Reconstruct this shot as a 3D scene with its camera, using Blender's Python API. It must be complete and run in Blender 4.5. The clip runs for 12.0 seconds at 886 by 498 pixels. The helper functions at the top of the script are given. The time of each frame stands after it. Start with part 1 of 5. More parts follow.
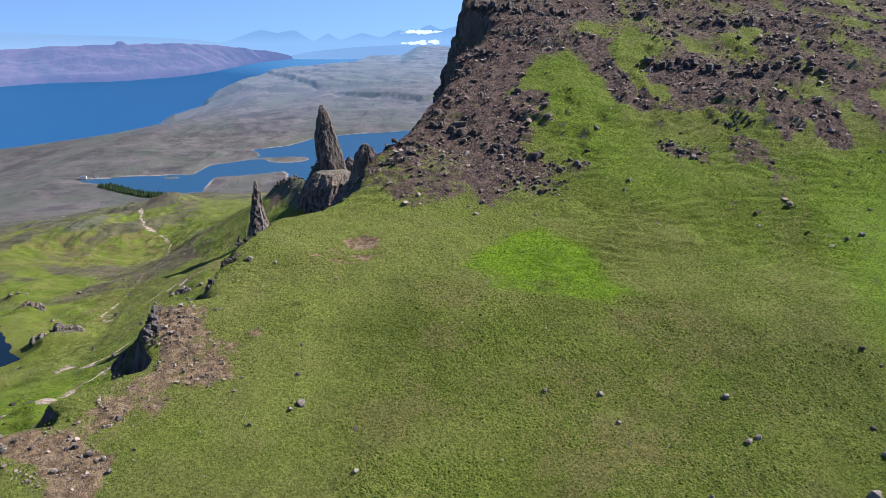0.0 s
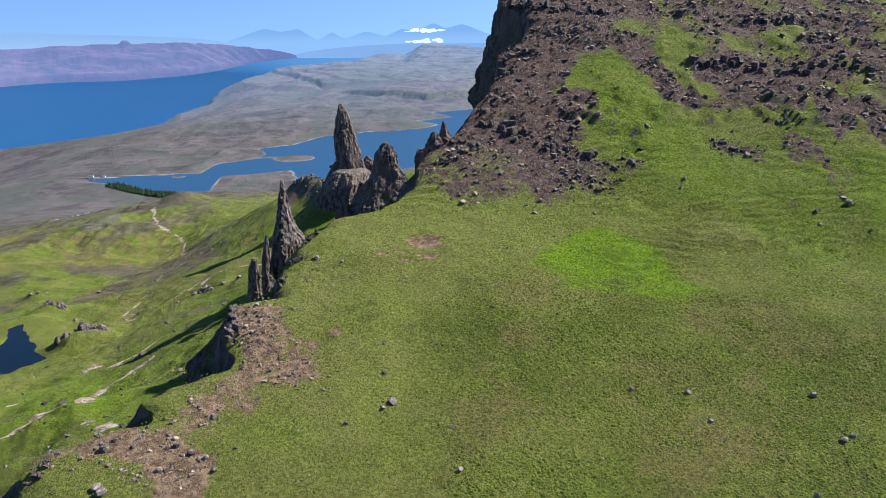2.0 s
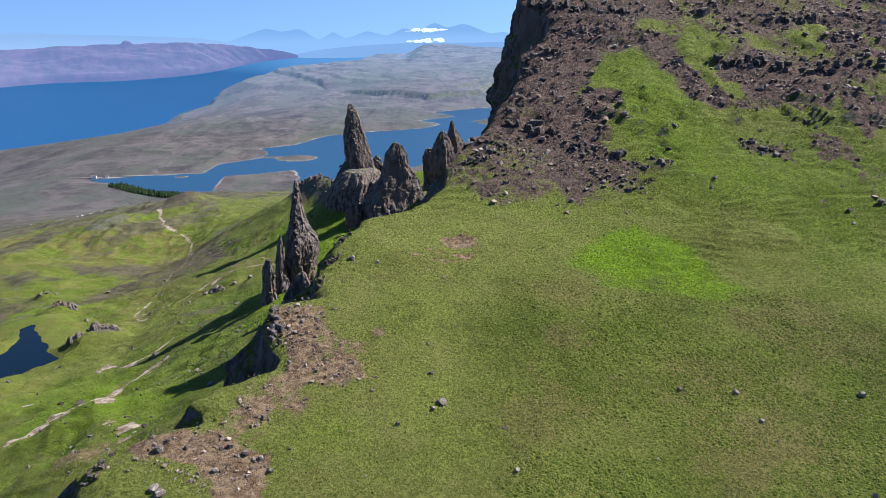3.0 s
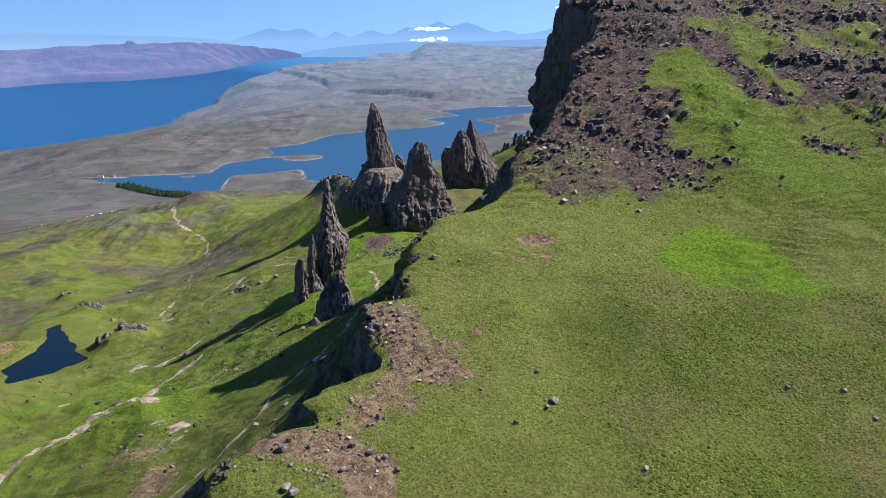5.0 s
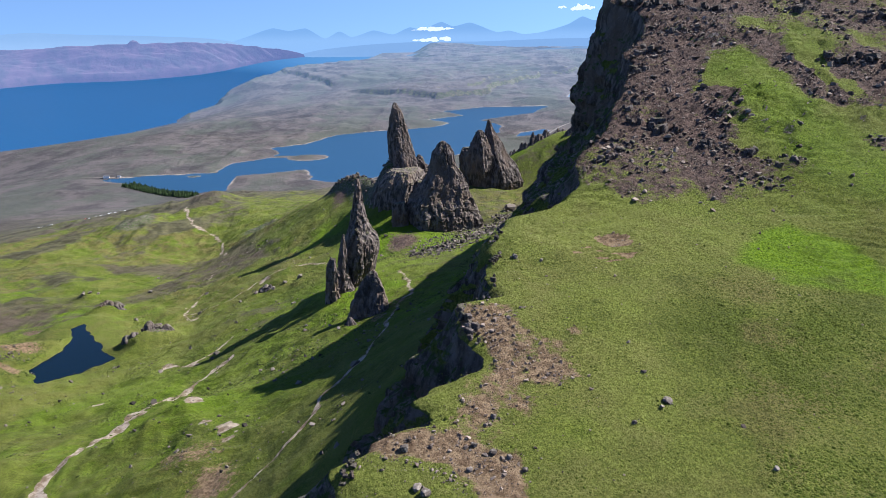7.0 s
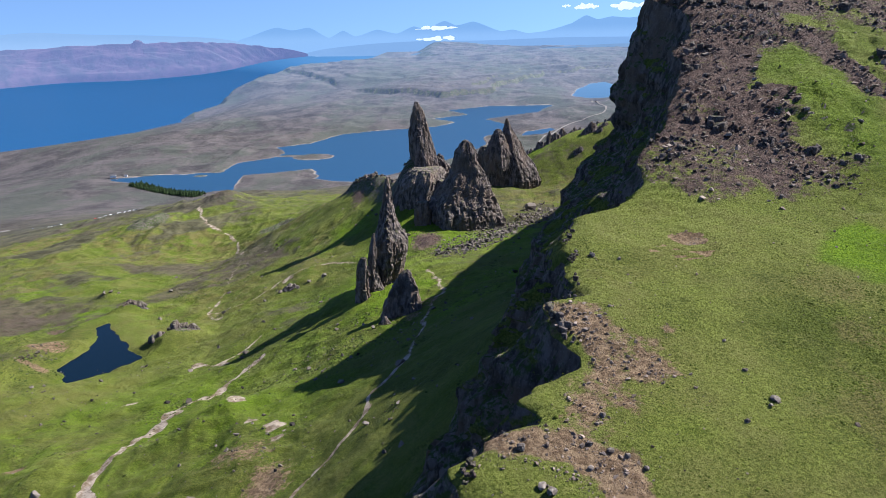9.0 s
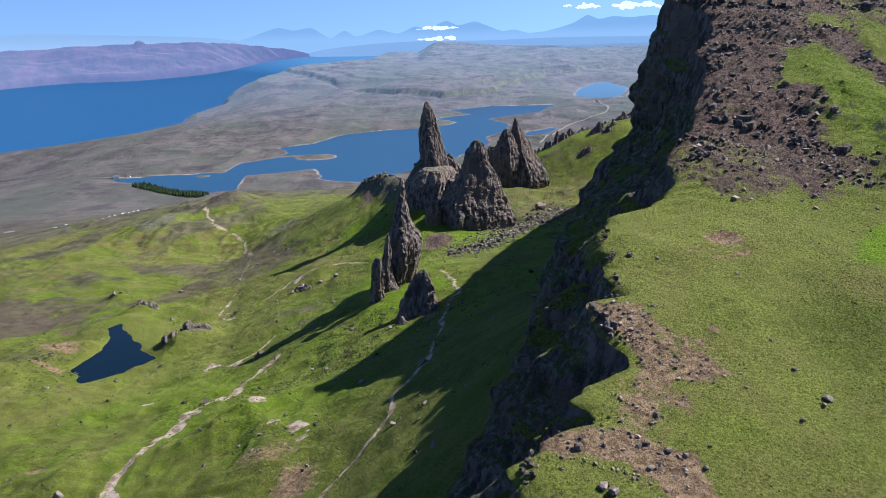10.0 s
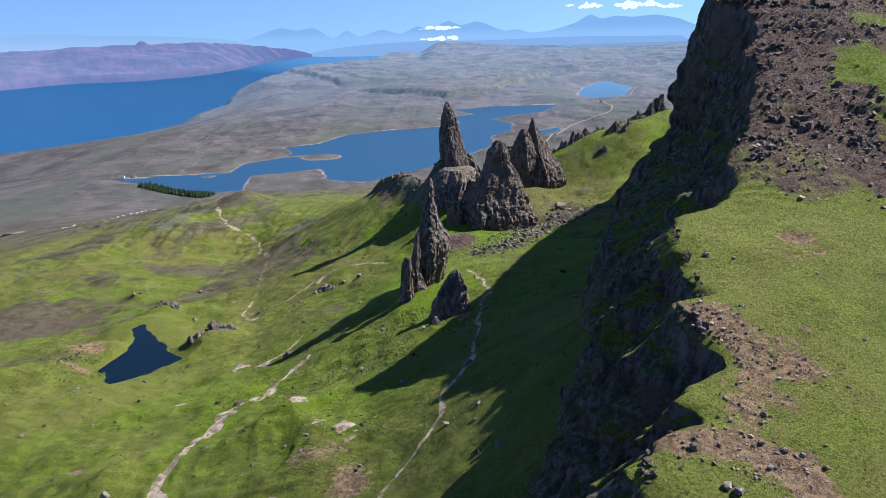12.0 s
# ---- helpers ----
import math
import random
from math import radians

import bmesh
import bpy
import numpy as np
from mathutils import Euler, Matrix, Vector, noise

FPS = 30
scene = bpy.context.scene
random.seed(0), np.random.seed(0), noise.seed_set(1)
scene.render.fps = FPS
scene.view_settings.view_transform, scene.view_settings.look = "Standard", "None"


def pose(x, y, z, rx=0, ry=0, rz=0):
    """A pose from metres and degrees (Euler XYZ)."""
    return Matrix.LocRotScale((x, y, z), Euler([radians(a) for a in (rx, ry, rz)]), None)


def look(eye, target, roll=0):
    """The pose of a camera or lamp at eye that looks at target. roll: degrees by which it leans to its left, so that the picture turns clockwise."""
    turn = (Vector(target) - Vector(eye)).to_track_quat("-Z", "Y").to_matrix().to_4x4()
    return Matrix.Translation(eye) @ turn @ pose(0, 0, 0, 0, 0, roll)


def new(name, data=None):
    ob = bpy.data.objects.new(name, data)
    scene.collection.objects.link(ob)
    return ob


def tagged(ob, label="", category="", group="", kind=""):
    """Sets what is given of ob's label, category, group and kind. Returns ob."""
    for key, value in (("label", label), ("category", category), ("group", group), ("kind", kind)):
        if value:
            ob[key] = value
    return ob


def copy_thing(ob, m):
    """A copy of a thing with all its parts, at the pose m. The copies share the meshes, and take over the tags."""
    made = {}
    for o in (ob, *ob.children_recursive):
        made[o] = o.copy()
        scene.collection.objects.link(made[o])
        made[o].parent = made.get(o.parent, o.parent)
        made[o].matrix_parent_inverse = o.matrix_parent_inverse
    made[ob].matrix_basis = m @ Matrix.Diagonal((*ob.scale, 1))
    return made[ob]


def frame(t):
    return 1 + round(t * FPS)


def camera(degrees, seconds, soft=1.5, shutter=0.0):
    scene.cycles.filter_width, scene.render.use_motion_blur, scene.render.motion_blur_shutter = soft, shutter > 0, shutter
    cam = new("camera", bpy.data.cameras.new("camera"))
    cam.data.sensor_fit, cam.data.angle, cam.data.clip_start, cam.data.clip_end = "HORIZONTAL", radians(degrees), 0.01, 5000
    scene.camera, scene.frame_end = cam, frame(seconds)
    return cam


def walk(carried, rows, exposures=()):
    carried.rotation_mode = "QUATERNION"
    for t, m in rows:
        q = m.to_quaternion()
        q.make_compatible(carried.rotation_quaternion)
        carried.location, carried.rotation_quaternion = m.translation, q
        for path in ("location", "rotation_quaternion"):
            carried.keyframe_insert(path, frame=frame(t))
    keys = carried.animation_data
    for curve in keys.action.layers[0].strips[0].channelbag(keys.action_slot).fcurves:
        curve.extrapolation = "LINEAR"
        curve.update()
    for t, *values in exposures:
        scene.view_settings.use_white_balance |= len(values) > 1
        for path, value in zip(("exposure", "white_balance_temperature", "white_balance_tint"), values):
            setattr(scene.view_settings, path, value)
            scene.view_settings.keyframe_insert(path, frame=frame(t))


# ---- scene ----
cam = camera(66.9, 12.0, soft=0.6)
PATH = [
    (0, (-2.93, 0.042, 559.004), (-2.939, 1.944, 558.383), -0.8),
    (0.5, (-6.035, 0.091, 559.052), (-6.046, 1.992, 558.43), -0.9),
    (1, (-9.039, -0.006, 559.125), (-9.052, 1.895, 558.503), -0.9),
    (1.5, (-12.015, -0.104, 559.215), (-12.031, 1.797, 558.592), -1.0),
    (2, (-15.037, -0.197, 559.364), (-15.054, 1.703, 558.739), -1.0),
    (2.5, (-18.226, -0.15, 559.434), (-18.244, 1.75, 558.808), -1.1),
    (3, (-21.737, -0.08, 559.509), (-21.756, 1.819, 558.883), -1.1),
    (5, (-36.927, -0.252, 559.858), (-36.951, 1.646, 559.229), -1.3),
    (5.5, (-40.861, -0.164, 559.838), (-40.885, 1.735, 559.209), -1.3),
    (6, (-44.726, -0.029, 559.823), (-44.751, 1.869, 559.194), -1.3),
    (6.5, (-48.578, 0.097, 559.836), (-48.603, 1.996, 559.208), -1.3),
    (7, (-52.264, 0.089, 559.889), (-52.29, 1.988, 559.26), -1.3),
    (9, (-66.622, 0.152, 560.025), (-66.653, 2.05, 559.394), -1.4),
    (9.5, (-70.136, 0.152, 560.092), (-70.167, 2.049, 559.461), -1.4),
    (10, (-73.673, 0.061, 560.218), (-73.706, 1.959, 559.587), -1.5),
    (10.5, (-77.375, -0.132, 560.396), (-77.408, 1.766, 559.765), -1.5),
    (11, (-80.952, -0.209, 560.543), (-80.986, 1.689, 559.912), -1.5),
    (11.5, (-84.484, -0.202, 560.623), (-84.518, 1.696, 559.992), -1.6),
    (12, (-88.061, -0.211, 560.71), (-88.096, 1.686, 560.079), -1.6),
]
walk(cam, [(t, look(eye, target, roll)) for t, eye, target, roll in PATH])
# ---- world, sun ----
SUN = Vector((0.680, 0.235, 0.695)).normalized()       # towards the sun
world = bpy.data.worlds.new("sky")
scene.world = world
world.use_nodes = True
_wn = world.node_tree.nodes
_sky = _wn.new("ShaderNodeTexSky")
_sky.sky_type, _sky.sun_disc = "NISHITA", False
_sky.sun_elevation = math.asin(SUN.z)
_sky.sun_rotation = math.atan2(SUN.x, SUN.y)
_sky.altitude, _sky.air_density, _sky.dust_density, _sky.ozone_density = 500, 1.2, 0.2, 4.0
# the clear blue of the air a little above the haze comes down to the horizon
_co, _lift = _wn.new("ShaderNodeTexCoord"), _wn.new("ShaderNodeVectorMath")
_lift.operation, _lift.inputs[1].default_value = "ADD", (0, 0, 0.23)
world.node_tree.links.new(_co.outputs["Generated"], _lift.inputs[0])
world.node_tree.links.new(_lift.outputs[0], _sky.inputs[0])
_tint = _wn.new("ShaderNodeVectorMath")
_tint.operation, _tint.inputs[1].default_value = "MULTIPLY", (0.88, 1.0, 1.22)
world.node_tree.links.new(_sky.outputs[0], _tint.inputs[0])
world.node_tree.links.new(_tint.outputs[0], _wn["Background"].inputs[0])
_wn["Background"].inputs[1].default_value = 0.067
sun = new("sun", bpy.data.lights.new("sun", "SUN"))
sun.data.energy, sun.data.angle, sun.data.color = 5.0, radians(0.5), (1.0, 0.96, 0.90)
sun.matrix_world = look(SUN * 900, (0, 0, 0))
scene.view_settings.exposure = 1.35


# ---- noise and small helpers ----
def hash3(i, j, k, seed):
    h = (i * 374761393 + j * 668265263 + k * 2147483647 + seed * 1274126177) & 0xFFFFFFFF
    h = ((h ^ (h >> 13)) * 1274126177) & 0xFFFFFFFF
    h = ((h ^ (h >> 16)) * 2246822519) & 0xFFFFFFFF
    return ((h ^ (h >> 15)) & 0xFFFFFF) / float(0xFFFFFF)


def n3(x, y, z, seed=0):
    """Smooth value noise, -1 to 1."""
    x, y, z = np.broadcast_arrays(np.asarray(x, float), np.asarray(y, float), np.asarray(z, float))
    i, j, k = (np.floor(v).astype(np.int64) for v in (x, y, z))
    f, g, h = x - i, y - j, z - k
    f, g, h = (v * v * v * (v * (v * 6 - 15) + 10) for v in (f, g, h))
    out = 0
    for a in (0, 1):
        for b in (0, 1):
            for c in (0, 1):
                w = (f if a else 1 - f) * (g if b else 1 - g) * (h if c else 1 - h)
                out = out + w * hash3(i + a, j + b, k + c, seed)
    return out * 2 - 1


def n2(x, y, seed=0):
    x, y = np.broadcast_arrays(np.asarray(x, float), np.asarray(y, float))
    i, j = np.floor(x).astype(np.int64), np.floor(y).astype(np.int64)
    f, g = x - i, y - j
    f, g = f * f * f * (f * (f * 6 - 15) + 10), g * g * g * (g * (g * 6 - 15) + 10)
    a, b = hash3(i, j, 0, seed), hash3(i + 1, j, 0, seed)
    c, d = hash3(i, j + 1, 0, seed), hash3(i + 1, j + 1, 0, seed)
    return ((a * (1 - f) + b * f) * (1 - g) + (c * (1 - f) + d * f) * g) * 2 - 1


def fbm(x, y, scale, octaves=4, seed=0, gain=0.5):
    out, amp, s, c, sn = 0, 1.0, 1.0 / scale, 0.8, 0.6
    for o in range(octaves):
        out = out + amp * n2(x * s, y * s, seed + o)
        x, y = x * c - y * sn, x * sn + y * c
        s, amp = s * 2.03, amp * gain
    return out


def ridge(x, y, scale, octaves=4, seed=0):
    out, amp, s = 0, 1.0, 1.0 / scale
    for o in range(octaves):
        out = out + amp * (1 - 2 * np.abs(n2(x * s, y * s, seed + o)))
        s, amp = s * 2.1, amp * 0.5
    return out


def step(a, b, x):
    t = np.clip((x - a) / (b - a), 0, 1)
    return t * t * (3 - 2 * t)


def curve(x, knots):
    """A smooth line through (position, value) knots, level beyond its ends."""
    k = np.array(knots, float)
    xs, ys = k[:, 0], k[:, 1]
    m = np.gradient(ys, xs)
    x = np.clip(x, xs[0], xs[-1])
    i = np.clip(np.searchsorted(xs, x, side="right") - 1, 0, len(xs) - 2)
    h = xs[i + 1] - xs[i]
    t = (x - xs[i]) / h
    return ((2 * t**3 - 3 * t**2 + 1) * ys[i] + (t**3 - 2 * t**2 + t) * h * m[i]
            + (-2 * t**3 + 3 * t**2) * ys[i + 1] + (t**3 - t**2) * h * m[i + 1])


def line_distance(x, y, pts):
    """Distance in plan to an open line."""
    best = np.full(np.shape(x), 1e9)
    for (ax, ay), (bx, by) in zip(pts, pts[1:]):
        dx, dy = bx - ax, by - ay
        t = np.clip(((x - ax) * dx + (y - ay) * dy) / (dx * dx + dy * dy), 0, 1)
        best = np.minimum(best, np.hypot(x - ax - t * dx, y - ay - t * dy))
    return best


def shore_distance(x, y, pts):
    """Signed distance to a closed shore, negative on the water."""
    ring = list(pts) + [pts[0]]
    d = line_distance(x, y, ring)
    inside = np.zeros(np.shape(x), bool)
    for (ax, ay), (bx, by) in zip(ring, ring[1:]):
        if ay != by:
            inside ^= ((ay > y) != (by > y)) & (x < (bx - ax) * (y - ay) / (by - ay) + ax)
    return np.where(inside, -d, d)


HUB = np.array((-45.0, 0.0, 560.0))


def draw_in(p):
    """The camera sees 5 km at most: what lies past 1.8 km is drawn in towards the hub, in its own direction."""
    d = p - HUB
    r = np.linalg.norm(d, axis=-1, keepdims=True)
    near = 1800 + 3050 * (1 - np.exp(-np.maximum(r - 1800, 0) / 3050))
    return HUB + d * np.where(r > 1800, near / np.maximum(r, 1), 1)


def grid_mesh(name, P, material, smooth=True, attributes=None, keep=None):
    """A sheet from an array of places (rows, columns, 3)."""
    R, C = P.shape[:2]
    idx = np.arange(R * C).reshape(R, C)
    q = np.stack([idx[:-1, :-1], idx[:-1, 1:], idx[1:, 1:], idx[1:, :-1]], -1).reshape(-1, 4)
    if keep is not None:
        q = q[keep.reshape(-1)]
    return raw_mesh(name, P.reshape(-1, 3), q, material, smooth, attributes)


def raw_mesh(name, verts, faces, material, smooth=True, attributes=None):
    """A mesh from arrays; smooth: for all faces, or face by face."""
    me = bpy.data.meshes.new(name)
    n, k = faces.shape
    me.vertices.add(len(verts))
    me.vertices.foreach_set("co", np.ascontiguousarray(verts, np.float32).ravel())
    me.loops.add(n * k)
    me.loops.foreach_set("vertex_index", np.ascontiguousarray(faces, np.int32).ravel())
    me.polygons.add(n)
    me.polygons.foreach_set("loop_start", np.arange(0, n * k, k, dtype=np.int32))
    me.polygons.foreach_set("use_smooth", np.broadcast_to(smooth, (n,)).copy())
    me.update(calc_edges=True)
    for key, values in (attributes or {}).items():
        me.attributes.new(key, "FLOAT", "POINT").data.foreach_set("value", np.ascontiguousarray(values, np.float32).ravel())
    if material:
        me.materials.append(material)
    return me


def part(name, me, parent, label=""):
    ob = new(name, me)
    ob.parent = parent
    return tagged(ob, label)


# ---- materials ----
class Nodes:
    def __init__(self, name):
        self.m = bpy.data.materials.new(name)
        self.m.use_nodes = True
        self.t = self.m.node_tree
        self.b = self.t.nodes["Principled BSDF"]
        self.pos = self.t.nodes.new("ShaderNodeNewGeometry").outputs["Position"]

    def set(self, socket, v):
        if hasattr(v, "is_output"):
            self.t.links.new(v, socket)
        else:
            socket.default_value = v

    def noise(self, scale, detail=4, rough=0.55, stretch=None, seed=0.0):
        n = self.t.nodes.new("ShaderNodeTexNoise")
        n.inputs["Scale"].default_value, n.inputs["Detail"].default_value, n.inputs["Roughness"].default_value = scale, detail, rough
        v = self.pos
        if stretch or seed:
            mp = self.t.nodes.new("ShaderNodeMapping")
            mp.inputs["Scale"].default_value = stretch or (1, 1, 1)
            mp.inputs["Location"].default_value = (seed, seed * 1.7, seed * 0.3)
            self.t.links.new(v, mp.inputs["Vector"])
            v = mp.outputs[0]
        self.t.links.new(v, n.inputs["Vector"])
        return n.outputs["Fac"]

    def cells(self, scale, out="Distance"):
        n = self.t.nodes.new("ShaderNodeTexVoronoi")
        n.inputs["Scale"].default_value = scale
        self.t.links.new(self.pos, n.inputs["Vector"])
        return n.outputs[out]

    def attr(self, name):
        n = self.t.nodes.new("ShaderNodeAttribute")
        n.attribute_name = name
        return n.outputs["Fac"]

    def slope(self):
        n = self.t.nodes.new("ShaderNodeSeparateXYZ")
        g = self.t.nodes.new("ShaderNodeNewGeometry")
        self.t.links.new(g.outputs["Normal"], n.inputs[0])
        return n.outputs["Z"]

    def random(self):
        return self.t.nodes.new("ShaderNodeObjectInfo").outputs["Random"]

    def island(self):
        return self.t.nodes.new("ShaderNodeNewGeometry").outputs["Random Per Island"]

    def math(self, op, a, b=0.0, clamp=False):
        n = self.t.nodes.new("ShaderNodeMath")
        n.operation, n.use_clamp = op, clamp
        self.set(n.inputs[0], a)
        self.set(n.inputs[1], b)
        return n.outputs[0]

    def band(self, v, a, b):
        n = self.t.nodes.new("ShaderNodeMapRange")
        n.interpolation_type = "SMOOTHSTEP"
        self.set(n.inputs["Value"], v)
        n.inputs["From Min"].default_value, n.inputs["From Max"].default_value = a, b
        return n.outputs[0]

    def mix(self, fac, a, b):
        n = self.t.nodes.new("ShaderNodeMix")
        n.data_type = "RGBA"
        for s, v in ((n.inputs["Factor"], fac), (n.inputs[6], a), (n.inputs[7], b)):
            self.set(s, (*v, 1) if isinstance(v, tuple) and len(v) == 3 else v)
        return n.outputs[2]

    def bump(self, height, strength, distance, under=None):
        n = self.t.nodes.new("ShaderNodeBump")
        n.inputs["Strength"].default_value, n.inputs["Distance"].default_value = strength, distance
        self.set(n.inputs["Height"], height)
        if under is not None:
            self.set(n.inputs["Normal"], under)
        return n.outputs[0]

    def done(self, colour, rough=0.9, normal=None, gloss=0.25):
        self.set(self.b.inputs["Base Color"], (*colour, 1) if isinstance(colour, tuple) else colour)
        self.set(self.b.inputs["Roughness"], rough)
        self.b.inputs["Specular IOR Level"].default_value = gloss
        if normal is not None:
            self.set(self.b.inputs["Normal"], normal)
        return self.m


def rock_colours(n, gain=1.0):
    """Dark weathered basalt: brown-grey, pale lichen, moss."""
    big, mid, fine = n.noise(0.07, 5), n.noise(0.5, 6, 0.65, (1, 1, 0.35)), n.noise(3.2, 5, 0.7)
    c = n.mix(n.band(mid, 0.40, 0.62), tuple(v * gain for v in (0.036, 0.030, 0.029)), tuple(v * gain for v in (0.148, 0.124, 0.122)))
    c = n.mix(n.band(big, 0.45, 0.7), c, tuple(v * gain for v in (0.115, 0.085, 0.072)))
    c = n.mix(n.math("MULTIPLY", n.band(fine, 0.57, 0.66), 0.6), c, (0.27, 0.25, 0.235))
    return c, mid, fine


def make_rock(name, moss=0.35, gain=1.0):
    n = Nodes(name)
    c, mid, fine = rock_colours(n, gain)
    up = n.band(n.slope(), 0.45, 0.85)
    green = n.mix(n.noise(0.8, 3), (0.075, 0.095, 0.022), (0.12, 0.13, 0.04))
    c = n.mix(n.math("MULTIPLY", up, n.math("MULTIPLY", n.band(n.noise(0.35, 4), 0.45, 0.6), moss)), c, green)
    cracks = n.math("MINIMUM", n.cells(0.9), 0.6)
    nm = n.bump(mid, 1.0, 1.3)
    nm = n.bump(cracks, 0.7, 0.4, nm)
    nm = n.bump(n.math("MINIMUM", n.cells(2.4), 0.6), 0.6, 0.18, nm)
    nm = n.bump(fine, 1.0, 0.45, nm)
    return n.done(c, 0.92, nm, 0.2)


ROCK = make_rock("basalt", 0.45, 1.15)
CRAG = make_rock("dark_basalt", 0.25, 0.9)


def make_stone():
    n = Nodes("boulder_stone")
    v = n.random()
    c = n.mix(v, (0.050, 0.040, 0.036), (0.170, 0.142, 0.124))
    c = n.mix(n.band(n.noise(2.5, 5, 0.7), 0.5, 0.68), c, (0.25, 0.23, 0.21))
    return n.done(c, 0.92, n.bump(n.noise(4, 5, 0.7), 0.6, 0.12), 0.2)


STONE = make_stone()


def make_gravel():
    n = Nodes("loose_stones")
    c = n.mix(n.island(), (0.040, 0.029, 0.025), (0.245, 0.195, 0.165))
    return n.done(c, 0.93, n.bump(n.noise(6, 3), 0.5, 0.06), 0.2)


GRAVEL = make_gravel()


def make_rubble():
    n = Nodes("dark_rubble")
    c = n.mix(n.island(), (0.026, 0.022, 0.021), (0.150, 0.128, 0.116))
    return n.done(c, 0.93, n.bump(n.noise(4, 4), 0.6, 0.1), 0.2)


RUBBLE = make_rubble()


def make_tuft():
    n = Nodes("tussock_grass")
    c = n.mix(n.island(), (0.030, 0.046, 0.005), (0.088, 0.108, 0.018))
    return n.done(c, 0.95, None, 0.1)


TUFT = make_tuft()


def make_bracken():
    n = Nodes("bracken_clumps")
    c = n.mix(n.island(), (0.030, 0.048, 0.010), (0.080, 0.088, 0.026))
    return n.done(c, 0.95, None, 0.1)


BRACKEN = make_bracken()


def make_ground():
    n = Nodes("hillside")
    fine, mid, big, wide = n.noise(2.6, 5, 0.65), n.noise(0.32, 5, 0.6), n.noise(0.045, 5), n.noise(0.006, 5)
    # short grass: fresh green, yellow and worn
    grain = n.band(n.noise(2.2, 6, 0.8, None, 13), 0.43, 0.57)
    clump = n.band(n.noise(0.22, 8, 0.78, None, 19), 0.40, 0.60)
    c = n.mix(grain, (0.026, 0.042, 0.004), (0.108, 0.144, 0.018))
    c = n.mix(n.math("MULTIPLY", clump, 0.5), c, (0.052, 0.078, 0.008))
    c = n.mix(n.math("MULTIPLY", n.band(big, 0.42, 0.66), n.math("ADD", n.math("MULTIPLY", grain, 0.5), 0.25)), c, (0.122, 0.118, 0.036))
    turf = n.mix(grain, (0.088, 0.112, 0.018), (0.172, 0.192, 0.046))
    turf = n.mix(n.math("MULTIPLY", clump, 0.4), turf, (0.124, 0.130, 0.038))
    c = n.mix(n.math("MULTIPLY", n.attr("turf"), 0.9), c, turf)
    straw = n.math("MULTIPLY", n.band(n.noise(0.12, 6, 0.75, None, 71), 0.48, 0.64), n.math("ADD", n.math("MULTIPLY", grain, 0.5), 0.12))
    c = n.mix(straw, c, (0.150, 0.146, 0.050))
    gaps = n.math("MULTIPLY", n.band(n.noise(4.5, 4, 0.7, None, 67), 0.54, 0.62), n.math("ADD", n.math("MULTIPLY", n.attr("rush"), 0.5), 0.25))
    c = n.mix(gaps, c, (0.020, 0.026, 0.005))
    fresh = n.mix(grain, (0.050, 0.106, 0.001), (0.124, 0.212, 0.005))
    fresh = n.mix(n.math("MULTIPLY", clump, 0.5), fresh, (0.046, 0.082, 0.006))
    c = n.mix(n.math("MULTIPLY", n.attr("lush"), 0.85), c, fresh)
    # dark rushes and bracken, browned sedge
    rush = n.mix(grain, (0.030, 0.044, 0.006), (0.086, 0.100, 0.022))
    c = n.mix(n.math("MULTIPLY", n.attr("rush"), n.math("ADD", n.math("MULTIPLY", clump, 0.65), 0.2)), c, rush)
    sedge = n.mix(grain, (0.058, 0.054, 0.016), (0.136, 0.122, 0.044))
    c = n.mix(n.math("MULTIPLY", n.attr("sedge"), n.band(n.noise(0.07, 7, 0.72, None, 47), 0.44, 0.58)), c, sedge)
    # heather and peat moor
    heath = n.mix(n.band(n.noise(0.03, 8, 0.75), 0.40, 0.60), (0.042, 0.040, 0.024), (0.098, 0.092, 0.050))
    heath = n.mix(n.band(n.noise(0.006, 6, 0.6, None, 31), 0.42, 0.68), heath, (0.074, 0.058, 0.044))
    heath = n.mix(n.math("MULTIPLY", n.band(n.noise(0.11, 6, 0.7, None, 23), 0.48, 0.62), 0.6), heath, (0.044, 0.046, 0.020))
    # far moor: blue-grey haze tint put into the base colour
    hazy_lilac = n.mix(n.band(n.noise(0.008, 9, 0.78, None, 41), 0.40, 0.60), (0.040, 0.038, 0.046), (0.096, 0.086, 0.092))
    hazy_lilac = n.mix(n.math("MULTIPLY", n.band(n.noise(0.0035, 9, 0.70, (1, 0.6, 1), 43), 0.47, 0.58), 0.75), hazy_lilac, (0.060, 0.070, 0.064))
    heath = n.mix(n.math("MULTIPLY", n.attr("far"), 0.85), heath, hazy_lilac)
    patchy = n.math("ADD", n.math("MULTIPLY", n.noise(0.012, 7, 0.7, None, 7), 0.55), n.math("MULTIPLY", n.noise(0.09, 6, 0.7, None, 17), 0.5))
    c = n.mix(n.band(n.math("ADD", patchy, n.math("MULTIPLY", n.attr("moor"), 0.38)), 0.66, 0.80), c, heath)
    # bare earth and scree
    soil = n.mix(n.band(n.noise(0.7, 7, 0.8), 0.40, 0.60), (0.036, 0.025, 0.023), (0.118, 0.080, 0.068))
    soil = n.mix(n.math("MULTIPLY", n.band(fine, 0.56, 0.66), 0.7), soil, (0.19, 0.155, 0.135))
